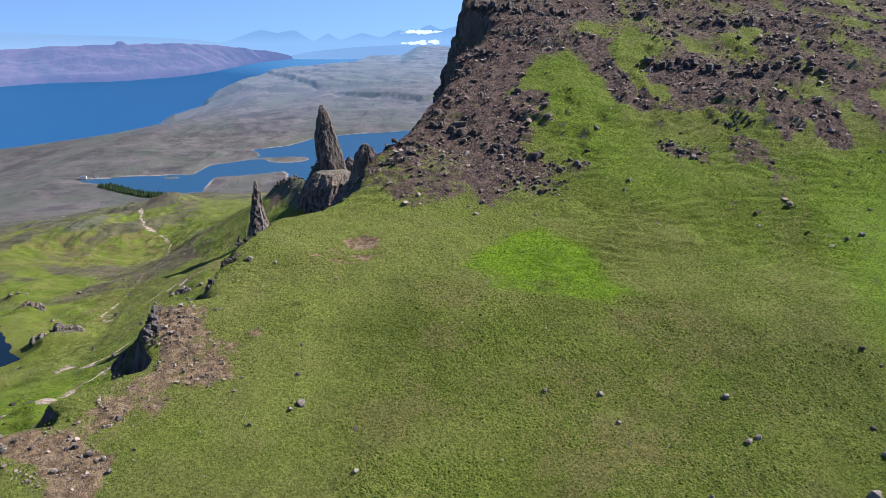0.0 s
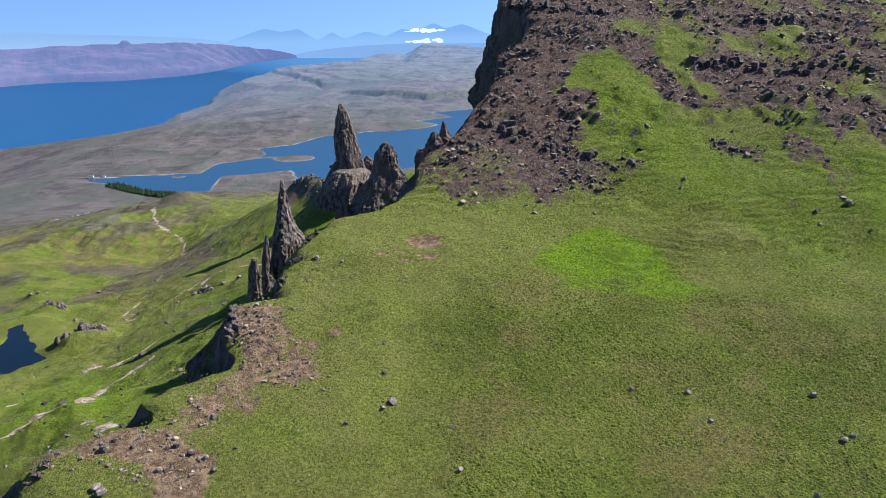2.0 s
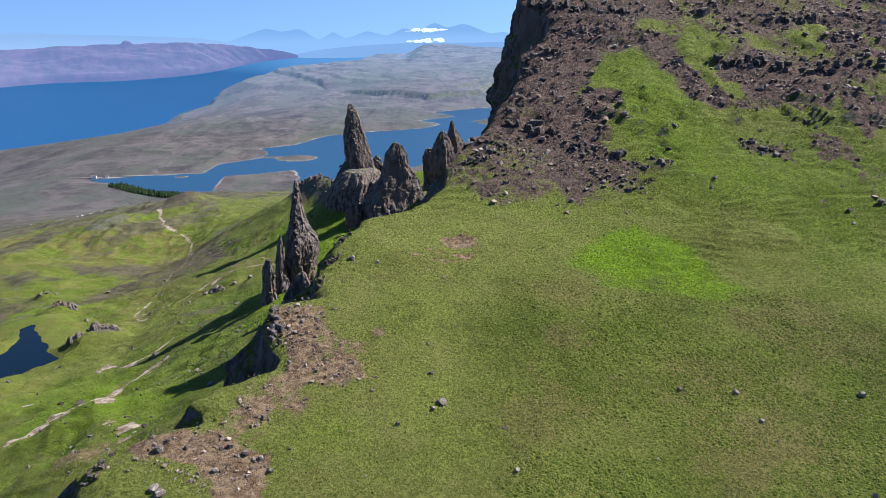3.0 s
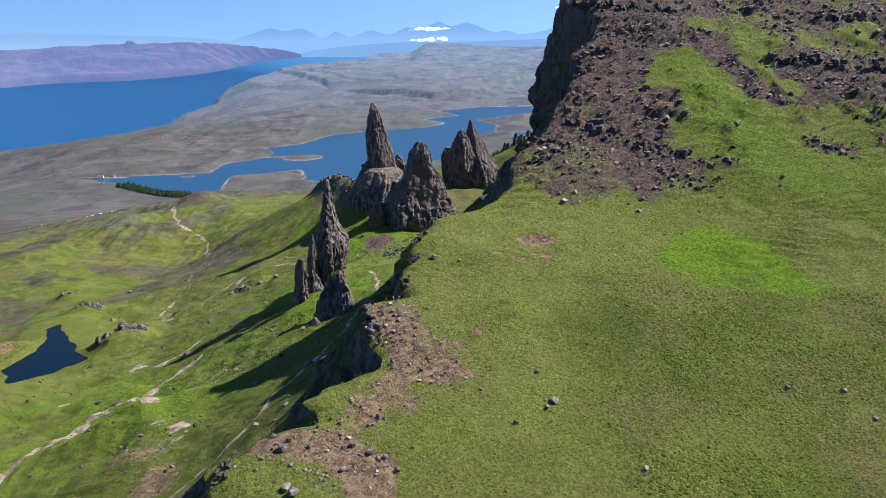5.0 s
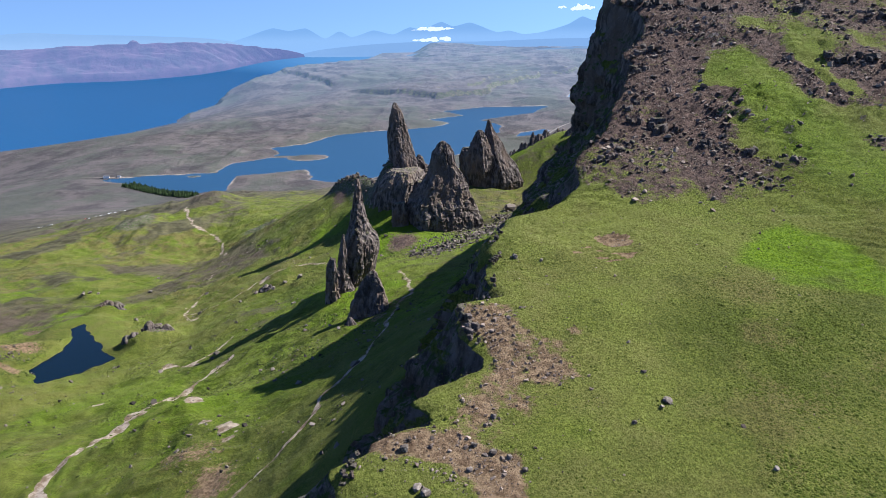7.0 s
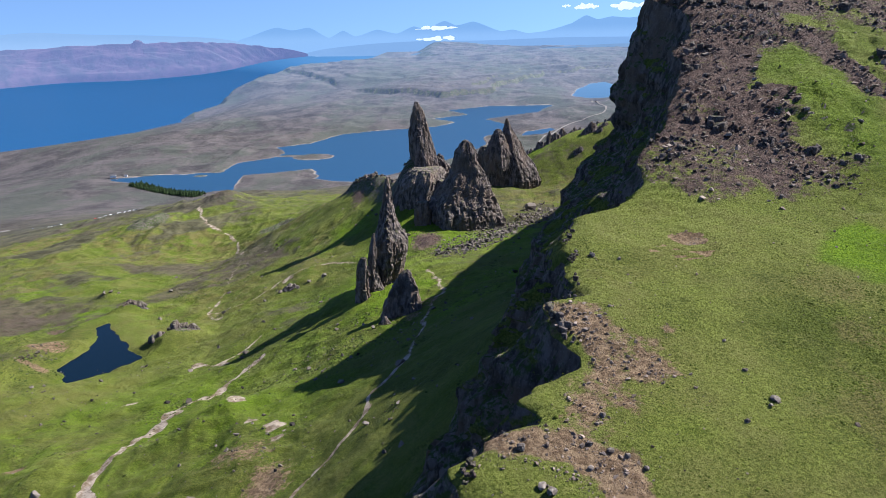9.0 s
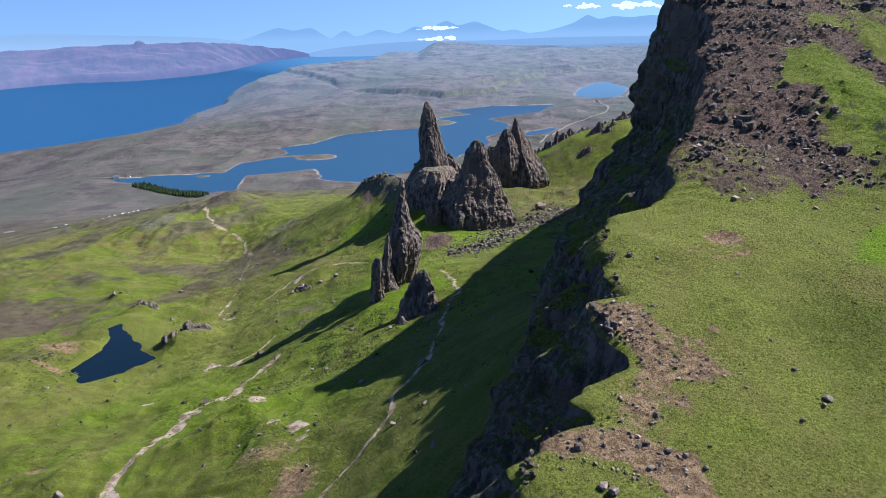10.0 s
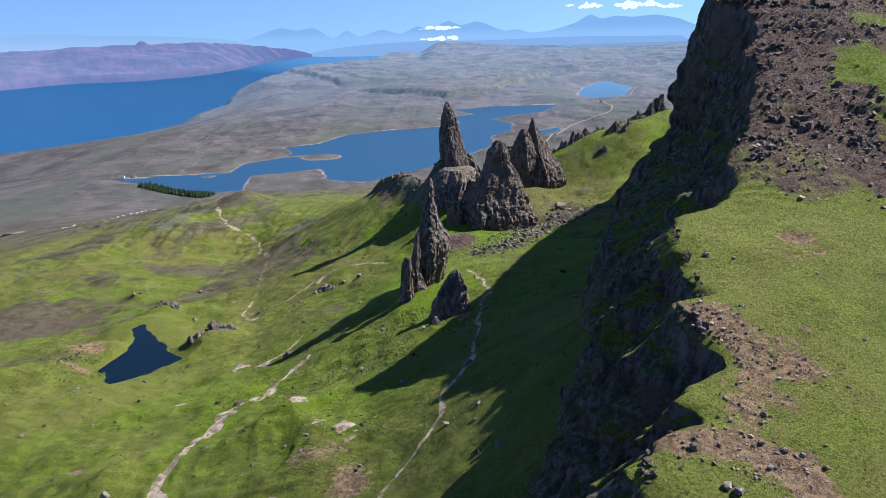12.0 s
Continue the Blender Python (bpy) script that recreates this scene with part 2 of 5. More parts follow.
    soil = n.mix(n.attr("tan"), soil, n.mix(n.band(n.noise(0.9, 6, 0.7, None, 53), 0.4, 0.6), (0.112, 0.074, 0.046), (0.235, 0.166, 0.106)))
    edge = n.math("ADD", n.attr("earth"), n.math("MULTIPLY", n.math("SUBTRACT", n.noise(0.5, 8, 0.78, None, 3), 0.5), 2.0))
    c = n.mix(n.band(edge, 0.36, 0.66), c, soil)
    # rock where it is steep
    r, rmid, rfine = rock_colours(n, 1.15)
    r = n.mix(n.math("MULTIPLY", n.band(n.slope(), 0.30, 0.62), n.band(n.noise(0.7, 6, 0.72, None, 59), 0.44, 0.56)), r, (0.042, 0.066, 0.016))
    bare = n.math("ADD", n.attr("rock"), n.math("MULTIPLY", n.math("SUBTRACT", n.noise(0.45, 6, 0.7, None, 5), 0.5), 0.9))
    isrock = n.band(bare, 0.45, 0.6)
    c = n.mix(isrock, c, r)
    # trodden paths
    track = n.mix(n.band(n.noise(0.25, 6, 0.7), 0.40, 0.62), (0.150, 0.110, 0.078), (0.36, 0.305, 0.26))
    c = n.mix(n.band(n.math("ADD", n.attr("track"), n.math("MULTIPLY", n.math("SUBTRACT", n.noise(0.5, 5, 0.6, None, 9), 0.5), 0.7)), 0.42, 0.6), c, track)
    c = n.mix(n.attr("sand"), c, (0.55, 0.48, 0.42))
    nm = n.bump(n.math("MULTIPLY", n.noise(0.012, 9, 0.72, None, 61), n.attr("far")), 1.0, 9.0)
    nm = n.bump(n.noise(0.22, 8, 0.7, None, 19), 1.0, 1.4, nm)
    nm = n.bump(n.noise(0.8, 5, 0.65, None, 37), 1.0, 0.55, nm)
    nm = n.bump(n.noise(2.2, 6, 0.8, None, 13), 1.0, 0.55, nm)
    return n.done(c, 0.96, nm, 0.1)


GROUND = make_ground()


def make_water(name, colour, scale, height):
    n = Nodes(name)
    return n.done(n.mix(n.noise(0.0015, 4), colour, tuple(v * 0.8 for v in colour)), 0.38 if height > 0.2 else 0.12,
                  n.bump(n.noise(scale, 3), 0.35, height), 0.5)


SEA = make_water("sea_water", (0.003, 0.056, 0.150), 0.08, 0.8)
LOCH = make_water("loch_water", (0.006, 0.044, 0.098), 0.12, 0.5)
POND = make_water("pond_water", (0.001, 0.006, 0.012), 0.4, 0.05)
POND.node_tree.nodes["Principled BSDF"].inputs["Specular IOR Level"].default_value = 0.15


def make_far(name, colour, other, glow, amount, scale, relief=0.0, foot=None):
    """A distant material; the haze of kilometres of air is put in as emission."""
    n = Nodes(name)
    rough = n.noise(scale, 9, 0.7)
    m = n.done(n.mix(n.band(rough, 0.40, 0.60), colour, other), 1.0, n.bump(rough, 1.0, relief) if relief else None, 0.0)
    if foot is not None:                                  # haze painted paler towards the foot: pale colour, from height to height
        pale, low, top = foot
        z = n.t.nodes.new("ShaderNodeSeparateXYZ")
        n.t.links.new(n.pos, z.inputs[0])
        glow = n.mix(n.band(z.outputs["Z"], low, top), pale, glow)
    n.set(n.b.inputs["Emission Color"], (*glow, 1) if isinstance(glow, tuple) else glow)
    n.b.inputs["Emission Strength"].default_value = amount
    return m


# island in heather purple, with blue haze painted over it as emission
ISLAND = make_far("hazy_heather_island", (0.070, 0.056, 0.068), (0.042, 0.046, 0.050), (0.078, 0.118, 0.29), 0.58, 0.009, 9.0)


def add_haze_glow(material, glow, near, far, most):
    """Puts blue haze into a distant material as emission, growing with the distance ahead."""
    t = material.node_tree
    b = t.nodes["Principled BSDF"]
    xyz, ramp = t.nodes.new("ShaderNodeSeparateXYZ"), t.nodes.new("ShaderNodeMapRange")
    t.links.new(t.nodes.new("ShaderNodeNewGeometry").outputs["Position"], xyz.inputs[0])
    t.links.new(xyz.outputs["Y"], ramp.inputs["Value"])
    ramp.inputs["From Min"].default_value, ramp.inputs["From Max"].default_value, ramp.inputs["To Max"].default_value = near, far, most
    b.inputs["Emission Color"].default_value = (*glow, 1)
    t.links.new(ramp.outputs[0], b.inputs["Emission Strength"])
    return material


# moor past the cut: the hillside colours plus painted blue haze
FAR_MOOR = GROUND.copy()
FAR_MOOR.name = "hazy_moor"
add_haze_glow(FAR_MOOR, (0.064, 0.112, 0.205), 2600, 4700, 0.70)
# hills and shores: nearly all their blue is painted haze glow
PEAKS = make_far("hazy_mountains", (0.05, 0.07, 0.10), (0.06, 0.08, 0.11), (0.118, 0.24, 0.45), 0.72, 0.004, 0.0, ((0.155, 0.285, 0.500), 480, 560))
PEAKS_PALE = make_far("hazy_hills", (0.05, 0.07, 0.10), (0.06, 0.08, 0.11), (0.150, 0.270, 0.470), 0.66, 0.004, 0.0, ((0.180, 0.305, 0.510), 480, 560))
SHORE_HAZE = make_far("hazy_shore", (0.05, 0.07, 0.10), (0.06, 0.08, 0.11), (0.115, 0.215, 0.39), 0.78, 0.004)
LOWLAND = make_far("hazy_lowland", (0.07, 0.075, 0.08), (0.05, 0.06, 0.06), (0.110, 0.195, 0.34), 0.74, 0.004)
# tarn and far sea: water with a blue haze emission added
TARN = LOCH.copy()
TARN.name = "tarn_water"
add_haze_glow(TARN, (0.075, 0.150, 0.26), 2600, 4700, 0.9)
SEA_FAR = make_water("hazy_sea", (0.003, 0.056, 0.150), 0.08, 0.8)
add_haze_glow(SEA_FAR, (0.085, 0.200, 0.370), 4450, 4800, 0.5)
# white cloud, with a faint emission added to brighten it
CLOUD = make_far("cloud_white", (0.8, 0.8, 0.8), (0.85, 0.85, 0.85), (0.8, 0.88, 1.0), 0.35, 0.01)
# ---- the lie of the land ----
# plateau height against distance ahead
RISE = [(-3000, 350), (-400, 452), (0, 495), (60, 507.2), (72, 509.2), (85, 510.9), (100, 514.8), (120, 517.6), (140, 520.8), (155, 527.3),
        (172, 535), (184, 540.5), (207, 551), (224, 556.8), (240, 562), (250, 567.5), (260, 571), (275, 572), (300, 574), (400, 580), (700, 596), (1400, 420), (2600, 240)]
# brink of the scarp in plan: distance ahead, sideways
BRINK_NEAR = [(-3000, -1500), (-400, -260), (0, -108), (40, -78), (58, -68), (64.8, -65.8), (70.9, -65.9), (72, -63.4), (74.5, -62.2), (75.6, -60.5), (76.6, -56.8),
              (82, -57), (84.7, -54.5), (87, -51), (89, -48), (91.4, -47.6), (93.7, -49.2), (96, -50.8), (100, -51.3), (103.5, -51.2), (105.4, -50.6), (106.5, -46.5),
              (111, -45.2), (114, -46.2), (116.5, -46), (120.5, -44.6), (122, -43), (124, -44.6), (128, -45), (136, -41.5), (139.5, -39.6)]
BRINK_FAR = [(142, -33.5), (145, -29), (150, -23.5), (155, -22.5), (164, -20), (171, -13), (179, -9.7), (184, -8), (190, -3.6), (197, -2), (206, 2.3), (213, 1.5), (217, 5.6),
             (226, 10), (240, 13), (246, 11), (251, 6), (262, 6), (275, 15), (300, 34), (333, 54), (460, 122), (600, 220), (1400, 700), (2600, 1500), (16000, 7000)]
BRINK = BRINK_NEAR + BRINK_FAR
# how far the face has come forward at each part of its fall: two steep tiers with a grassy shoulder between
TIERS = [(0, 0), (0.2, 0.19), (0.33, 0.31), (0.46, 0.33), (0.55, 0.58), (0.68, 0.84), (0.82, 0.95), (1, 1)]
# foot of the crags: distance ahead, sideways, height
FOOT = [(-3000, -1560, 330), (-400, -310, 420), (0, -150, 440), (60, -101, 457), (85, -84, 468), (105, -74, 477), (131, -63, 485), (160, -55, 484), (180, -51, 479), (220, -40, 470),
        (250, -31, 466), (264, -27, 464), (280, -10, 455), (310, 14, 449), (333, 28, 446), (400, 66, 441), (460, 98, 441), (600, 195, 455), (1400, 660, 330), (2600, 1450, 200), (16000, 6900, 150)]
# valley floor: heights on a fan, sideways / (ahead + 250) against distance ahead
FAN_K = np.array((-1.3, -0.95, -0.75, -0.6, -0.5, -0.42, -0.34, -0.27, -0.2, -0.13, -0.06, 0.02, 0.15))
FAN_Y = np.array((60, 130, 190, 250, 310, 380, 460, 550, 660, 850, 1200, 1700.0))
FAN_NEAR = ((401, 411, 419, 428, 436, 444, 453, 463, 475, 487, 499, 514, 538),
            (385, 398, 407, 415, 423, 432, 442, 451, 463, 475, 488, 502, 525),
            (369, 389, 399, 406, 413, 420, 431, 443, 456, 468, 479, 492, 514),
            (352, 377, 392, 399, 401, 404, 412, 426, 442, 455, 465, 478, 503),
            (334, 363, 381, 390, 390, 389, 397, 413, 431, 442, 449, 455, 462),
            (311, 345, 364, 376, 380, 383, 388, 401, 416, 428, 434, 440, 448))
FAN_FAR = ((285, 322, 344, 360, 367, 372, 382, 398, 416, 429, 426, 428, 436),
           (257, 299, 328, 349, 356, 354, 363, 385, 412, 427, 424, 425, 442),
           (226, 271, 306, 332, 342, 340, 340, 360, 387, 405, 419, 438, 466),
           (185, 228, 262, 292, 313, 330, 346, 349, 350, 354, 365, 384, 420),
           (144, 184, 202, 217, 233, 249, 264, 274, 281, 285, 288, 295, 316),
           (108, 144, 148, 147, 142, 139, 139, 142, 150, 165, 180, 195, 220))
FAN = np.array(FAN_NEAR + FAN_FAR, float)

LOCH_SHORE = [(-1097, 2014), (-968, 2060), (-790, 2087), (-800, 2180), (-789, 2234), (-700, 2310), (-660, 2400), (-727, 2537), (-613, 2614),
              (-533, 2818), (-353, 2922), (-135, 2994), (-40, 3120), (-150, 3270), (-60, 3330), (30, 3390), (-83, 3590), (133, 3734), (484, 3726), (371, 3443),
              (204, 3313), (101, 3204), (178, 3021), (160, 2806), (71, 2697), (60, 2480), (-106, 2167), (-258, 1989), (-348, 1897),
              (-482, 1961), (-470, 2008), (-518, 2105), (-712, 2029), (-688, 1833), (-817, 1796), (-958, 1911)]
TARN_SHORE = [(672, 4180), (780, 4600), (945, 5028), (1074, 5148), (1107, 4620), (1000, 4300), (909, 4032), (763, 3965)]
INLET_SHORE = [(220, 2700), (250, 2800), (350, 2880), (380, 2840), (300, 2720)]
POND_SHORE = [(-288, 331), (-279, 320), (-270, 313), (-258, 325), (-246, 343), (-255, 352), (-268, 366), (-289, 391), (-293, 386), (-283, 360)]
COAST = [(-3000, -2600), (0, -2300), (1500, -2060), (2200, -2050), (3333, -2045), (3455, -1907), (3583, -1880), (3748, -1870), (4071, -1752), (4495, -1825), (4887, -1828), (6005, -2040), (6900, -2039),
         (7400, -1990), (7800, -1700), (8000, -1150), (8200, -780), (9000, -700), (10300, -780), (11600, -860), (12500, -860), (16000, -900)]
TRACKS = {
    "upper": ([(-116, 126), (-105, 145), (-100, 154), (-95.5, 161.6), (-93.2, 168), (-93, 181.6), (-91.7, 188), (-87, 193.3), (-84, 199.5), (-83, 214), (-80.3, 228.5), (-78, 257), (-76.3, 284), (-71.8, 291), (-73, 307), (-76.5, 327), (-81, 343)], 0.8),
    "main": ([(-184, 160), (-184.3, 174), (-185.4, 182.5), (-184.4, 192), (-186, 215), (-183.6, 229), (-184.7, 248), (-178, 252.5), (-173, 260), (-171.5, 273), (-169, 286), (-164, 295)], 1.9),
    "slab": ([(-184, 420), (-176, 422), (-170.6, 425.6), (-159, 428), (-147, 423.4), (-130, 411)], 0.8),
    "far": ([(-392, 830), (-375, 788), (-349, 743), (-326, 719), (-305, 701), (-288, 655), (-273, 612), (-262, 590)], 1.6),
    "down": ([(-262, 590), (-246, 520), (-230, 440), (-228, 403), (-216, 386)], 0.5),
    "join": ([(-228, 403), (-205, 398), (-192, 408), (-184, 420)], 0.5),
    "side": ([(-200, 313), (-189, 308), (-178, 318), (-172, 330)], 0.5),
}


def bicubic(kx, y):
    """The fan's heights, smoothly between its stations."""
    def weights(v, knots):
        v = np.clip(v, knots[0], knots[-1])
        i = np.clip(np.searchsorted(knots, v, side="right") - 1, 0, len(knots) - 2)
        t = (v - knots[i]) / (knots[i + 1] - knots[i])
        w = np.stack([(-t + 2 * t**2 - t**3) / 2, (2 - 5 * t**2 + 3 * t**3) / 2, (t + 4 * t**2 - 3 * t**3) / 2, (-t**2 + t**3) / 2])
        return [np.clip(i + o, 0, len(knots) - 1) for o in (-1, 0, 1, 2)], w
    ir, wr = weights(y, FAN_Y)
    ic, wc = weights(kx, FAN_K)
    return sum(wr[a] * wc[b] * FAN[ir[a], ic[b]] for a in range(4) for b in range(4))


def bump_at(x, y, cx, cy, rx, ry, turn=0.0):
    c, s = math.cos(turn), math.sin(turn)
    u, v = ((x - cx) * c + (y - cy) * s) / rx, (-(x - cx) * s + (y - cy) * c) / ry
    return np.exp(-(u * u + v * v))


def far_land(x, y):
    """Moor, lochs, escarpment and coast beyond the foot of the hill."""
    z = 142 + 8 * fbm(x, y, 900, 5, 21) + (9 * ridge(x, y, 480, 4, 23) + 5 * ridge(x, y, 150, 3, 24)) * step(1700, 2400, y)
    z = z + 25 * bump_at(x, y, -1150, 1500, 350, 350)
    line = [(-2600, 8600), (-1900, 7600), (-1536, 6474), (-1226, 5822), (-916, 5071), (-647, 4559), (-434, 4243), (-117, 4010), (150, 4250), (700, 5600), (2000, 7000), (6000, 9000)]
    scarp = line_distance(x, y, line)
    behind = y > np.interp(x, [p[0] for p in line], [p[1] for p in line])
    d = np.where(behind, scarp, -scarp) + 60 * n2(x / 300, y / 300, 4) + 22 * n2(x / 90, y / 90, 5)
    z = z + 18 * step(-900, -50, d) + 30 * step(-14, 16, d) + 16 * step(120, 165, d + 70 * n2(x / 420, y / 420, 6)) + 12 * step(420, 470, d + 160 * n2(x / 600, y / 600, 7))
    z = z + 105 * bump_at(x, y, -250, 12300, 900, 1300) - 40 * step(8000, 13000, y)
    inland = x - curve(y, COAST) + 25 * n2(x / 160, y / 160, 8) + 30 * n2(x / 420, y / 420, 9)
    z = np.minimum(z, 40 + (0.12 + 0.35 * step(4800, 6000, y)) * np.maximum(inland, 0))
    z = np.where(inland > 0, np.minimum(z, 8 + 0.9 * inland), -15)
    z = np.where(inland > 90, z, np.where(inland > 0, np.minimum(z, 5 + 70 * step(0, 90, inland)), -15))
    return z


def valley(x, y):
    yy = np.maximum(y, 60)
    z = bicubic(x / (yy + 250), np.minimum(yy, 1700))
    w = step(1350, 1850, y)
    left = step(-1500, -2300, x)
    far = far_land(x, y)
    basin = far + np.maximum(139 - far, 0) * step(-1600, -1200, x)
    z = z * (1 - w) + basin * w
    z = z * (1 - left) + far * left
    near = 1 - step(1000, 1700, y)
    # hummocks and hollows
    amp = near * step(20, 110, np.abs(x + 60) + 0.15 * y)
    z = z + amp * (3.2 * fbm(x, y, 60, 5, 41, 0.55) + 1.9 * ridge(x + 8 * n2(x / 30, y / 30, 3), y, 26, 3, 44) * step(-0.3, 0.6, n2(x / 140, y / 140, 45)))
    z = z + near * (0.5 * fbm(x, y, 7, 3, 47)) + step(300, 700, y) * near * 1.3 * ridge(x, y, 70, 4, 48) * step(-0.2, 0.5, n2(x / 160, y / 160, 49))
    # crags round the pond and mounds on the moor
    for cx, cy, rx, ry, h, turn in ((-232, 364, 17, 11, 6, 0.8), (-240, 352, 18, 11, 4, 0.5), (-291, 425, 14, 7, 6, 0.3), (-306, 350, 22, 8, 7, 0.6), (-296, 322, 16, 7, 6, 0.5),
                                    (-332, 476, 9, 8, 5, 0.0), (-318, 300, 26, 9, 8, 0.5), (-370, 885, 26, 40, 12, 0), (-424, 757, 40, 60, 10, 0.4), (-205, 190, 60, 20, 5, 0.3),
                                    (-150, 205, 26, 12, 6, 0.6), (-1215, 1768, 95, 42, 26, 0.0), (-165, 590, 60, 35, 10, -0.5), (-225, 640, 70, 40, 9, -0.5)):
        z = z + h * bump_at(x, y, cx, cy, rx, ry, turn)
    # green knoll with its crags beyond the pinnacles
    z = z + 14 * bump_at(x, y, 70, 640, 70, 34, 0.3) + 12 * bump_at(x, y, 135, 700, 60, 40, 0.3) - 10 * bump_at(x, y, 30, 590, 40, 30)
    for cx, cy, h in ((-112, 215, -5.1), (-112, 275, -3.5), (-165, 300, -3.2), (-75, 290, -2.7), (-215, 490, -2.0), (-160, 480, -4.5), (-165, 170, 1.4)):
        z = z + h * bump_at(x, y, cx, cy, 45, 45)
    # rib that runs down from the plinth of the tall stack
    z = z + 10 * np.exp(-(line_distance(x, y, [(-95, 488), (-112, 520), (-128, 560), (-150, 590)]) / 11) ** 2)
    z = z + 26 * bump_at(x, y, -94, 486, 20, 26) + 14 * bump_at(x, y, -72, 505, 20, 18)
    return z


def water_levels(x, y, z):
    """Hollows for the lochs and the pond, and their pale shores."""
    sand = np.zeros_like(z)
    wob = 8 * n2(x / 45, y / 45, 15)
    for shore, level, fall, rim in ((LOCH_SHORE, 137, 0.12, 9), (TARN_SHORE, 137, 0.12, 9), (INLET_SHORE, 137, 0.12, 9), (POND_SHORE, 383.6, 0.45, 0.7)):
        pts = np.array(shore)
        reach = 400 if level < 200 else 30
        lo, hi = pts.min(0) - reach, pts.max(0) + reach
        m = (x > lo[0]) & (x < hi[0]) & (y > lo[1]) & (y < hi[1])
        if not m.any():
            continue
        big = level < 200
        d = shore_distance(x[m], y[m], shore) + (wob[m] if big else 1.5 * n2(x[m] / 6, y[m] / 6, 15))
        if shore is LOCH_SHORE:        # the low islet with its bar, and the little one by the dam
            for cx, cy, rx, ry in ((-548, 2318, 72, 58), (-640, 2345, 50, 20), (-845, 2035, 22, 16)):
                d = np.maximum(d, (1 - np.hypot((x[m] - cx) / rx, (y[m] - cy) / ry)) * ry * 1.2)
        floor = level + np.clip(d * 0.3, -7, 0)
        bank = np.maximum(z[m], level + (2 * step(0, 60, d) if big else 0.4 * step(0, 4, d)))
        bank = bank + (z[m] - bank) * step(reach * 0.4, reach * 0.9, d)
        land = np.minimum(bank, level + 0.15 + d * fall + 0.0004 * d * np.abs(d) * (1 if big else 40))
        z[m] = np.where(d < 0, floor, np.where(z[m] < level - 0.5, np.where(big, z[m], land), land))
        sand[m] = np.maximum(sand[m], (1 - step(0, rim, d)) * step(-4, 0, d) * (0.35 + 0.65 * step(0.0, 0.5, n2(x[m] / 130, y[m] / 130, 17))) * (0.45 if big else 0.0))
    return z, sand


def plateau(x, y):
    z = curve(y, RISE)
    z = z + step(120, 200, y) * 0.035 * np.clip(x - 20, -40, 400) - 0.02 * np.clip(x - 10, 0, 300) * (1 - step(110, 170, y))
    z = z + 0.9 * fbm(x, y, 34, 3, 61) + 0.16 * fbm(x, y, 3.1, 3, 63) * step(-30, 30, y)
    # little terraces that creep down the slope
    z = z + (0.24 + 0.2 * step(5, 30, x)) * np.sin((y + 5 * n2(x / 9, y / 9, 65) + 1.2 * n2(x / 3, y / 3, 57) + 0.12 * x) * 2 * math.pi / 2.9) * step(105, 125, y) * step(-0.3, 0.4, n2(x / 22, y / 22, 66))
    # broken rocky benches higher up
    bench = (y + 0.10 * (x - 20) + 16 * n2(x / 34, y / 34, 67) + 5 * n2(x / 9, y / 9, 60)) / 17
    broken = step(-0.15, 0.35, n2(x / 24, y / 24, 59))
    z = z + step(150, 178, y) * 1.7 * broken * (step(0.30, 0.55, bench - np.floor(bench)) - (bench - np.floor(bench)))
    z = z + step(148, 172, y) * (0.7 * ridge(x, y, 7, 4, 68) * step(-0.2, 0.5, n2(x / 18, y / 18, 69)) + 0.25 * fbm(x, y, 2.2, 3, 58))
    # broad swells and hollows
    for cx, cy, h in ((-45, 100, 1.2), (12, 85, -1.1), (36, 76, -1.3), (72, 125, 1.0), (72, 145, 1.5), (45, 165, -0.4), (75, 199, -1.0), (40, 213, 1.9), (0, 150, 0.4)):
        z = z + h * bump_at(x, y, cx, cy, 24, 24)
    z = z - 0.9 * bump_at(x, y, -19.6, 128.2, 3.2, 2.8) - 0.3 * step(0.25, 0.5, n2(x / 2.6, y / 0.9, 113)) * (bump_at(x, y, -23, 122.5, 6, 3.2) > 0.35)
    return z


def within(x, y, ring, soft):
    """1 inside a closed line in plan, fading to 0 over a soft margin."""
    pts = np.array(ring, float)
    lo, hi = pts.min(0) - soft, pts.max(0) + soft
    m = (x > lo[0]) & (x < hi[0]) & (y > lo[1]) & (y < hi[1])
    out = np.zeros(np.shape(x))
    if m.any():
        out[m] = step(soft, -soft, shore_distance(x[m], y[m], ring))
    return out


# bare ground and fresh grass on the plateau, as they lie in plan
SCREE = [(-16, 178), (-16, 232), (2, 262), (62, 262), (61, 247), (54, 219), (47.4, 200.6), (44.7, 177.5), (41.9, 178.3), (39.2, 195), (32.9, 206.4), (26.2, 205.6), (19.3, 194.6), (17.2, 189), (22.6, 177),
         (22.5, 170.7), (18.4, 165.5), (23.6, 158.4), (31.2, 155.8), (28, 149), (23.3, 143.2), (15, 145.5), (8.4, 143.2), (2.4, 146.5), (-5.2, 141.8), (-13, 144), (-26, 152), (-26, 166)]
BROKEN = [(61, 262), (200, 262), (190, 190), (130, 181), (111.6, 179.5), (99.5, 175.7), (91.9, 162.5), (86.8, 163.4), (89.6, 173), (81.6, 164.2), (78.7, 167.3), (80.2, 178.2), (74.7, 171.6), (65.5, 178),
          (56.4, 172.4), (47.5, 177), (44.7, 177.5), (47.4, 200.6), (54, 219)]
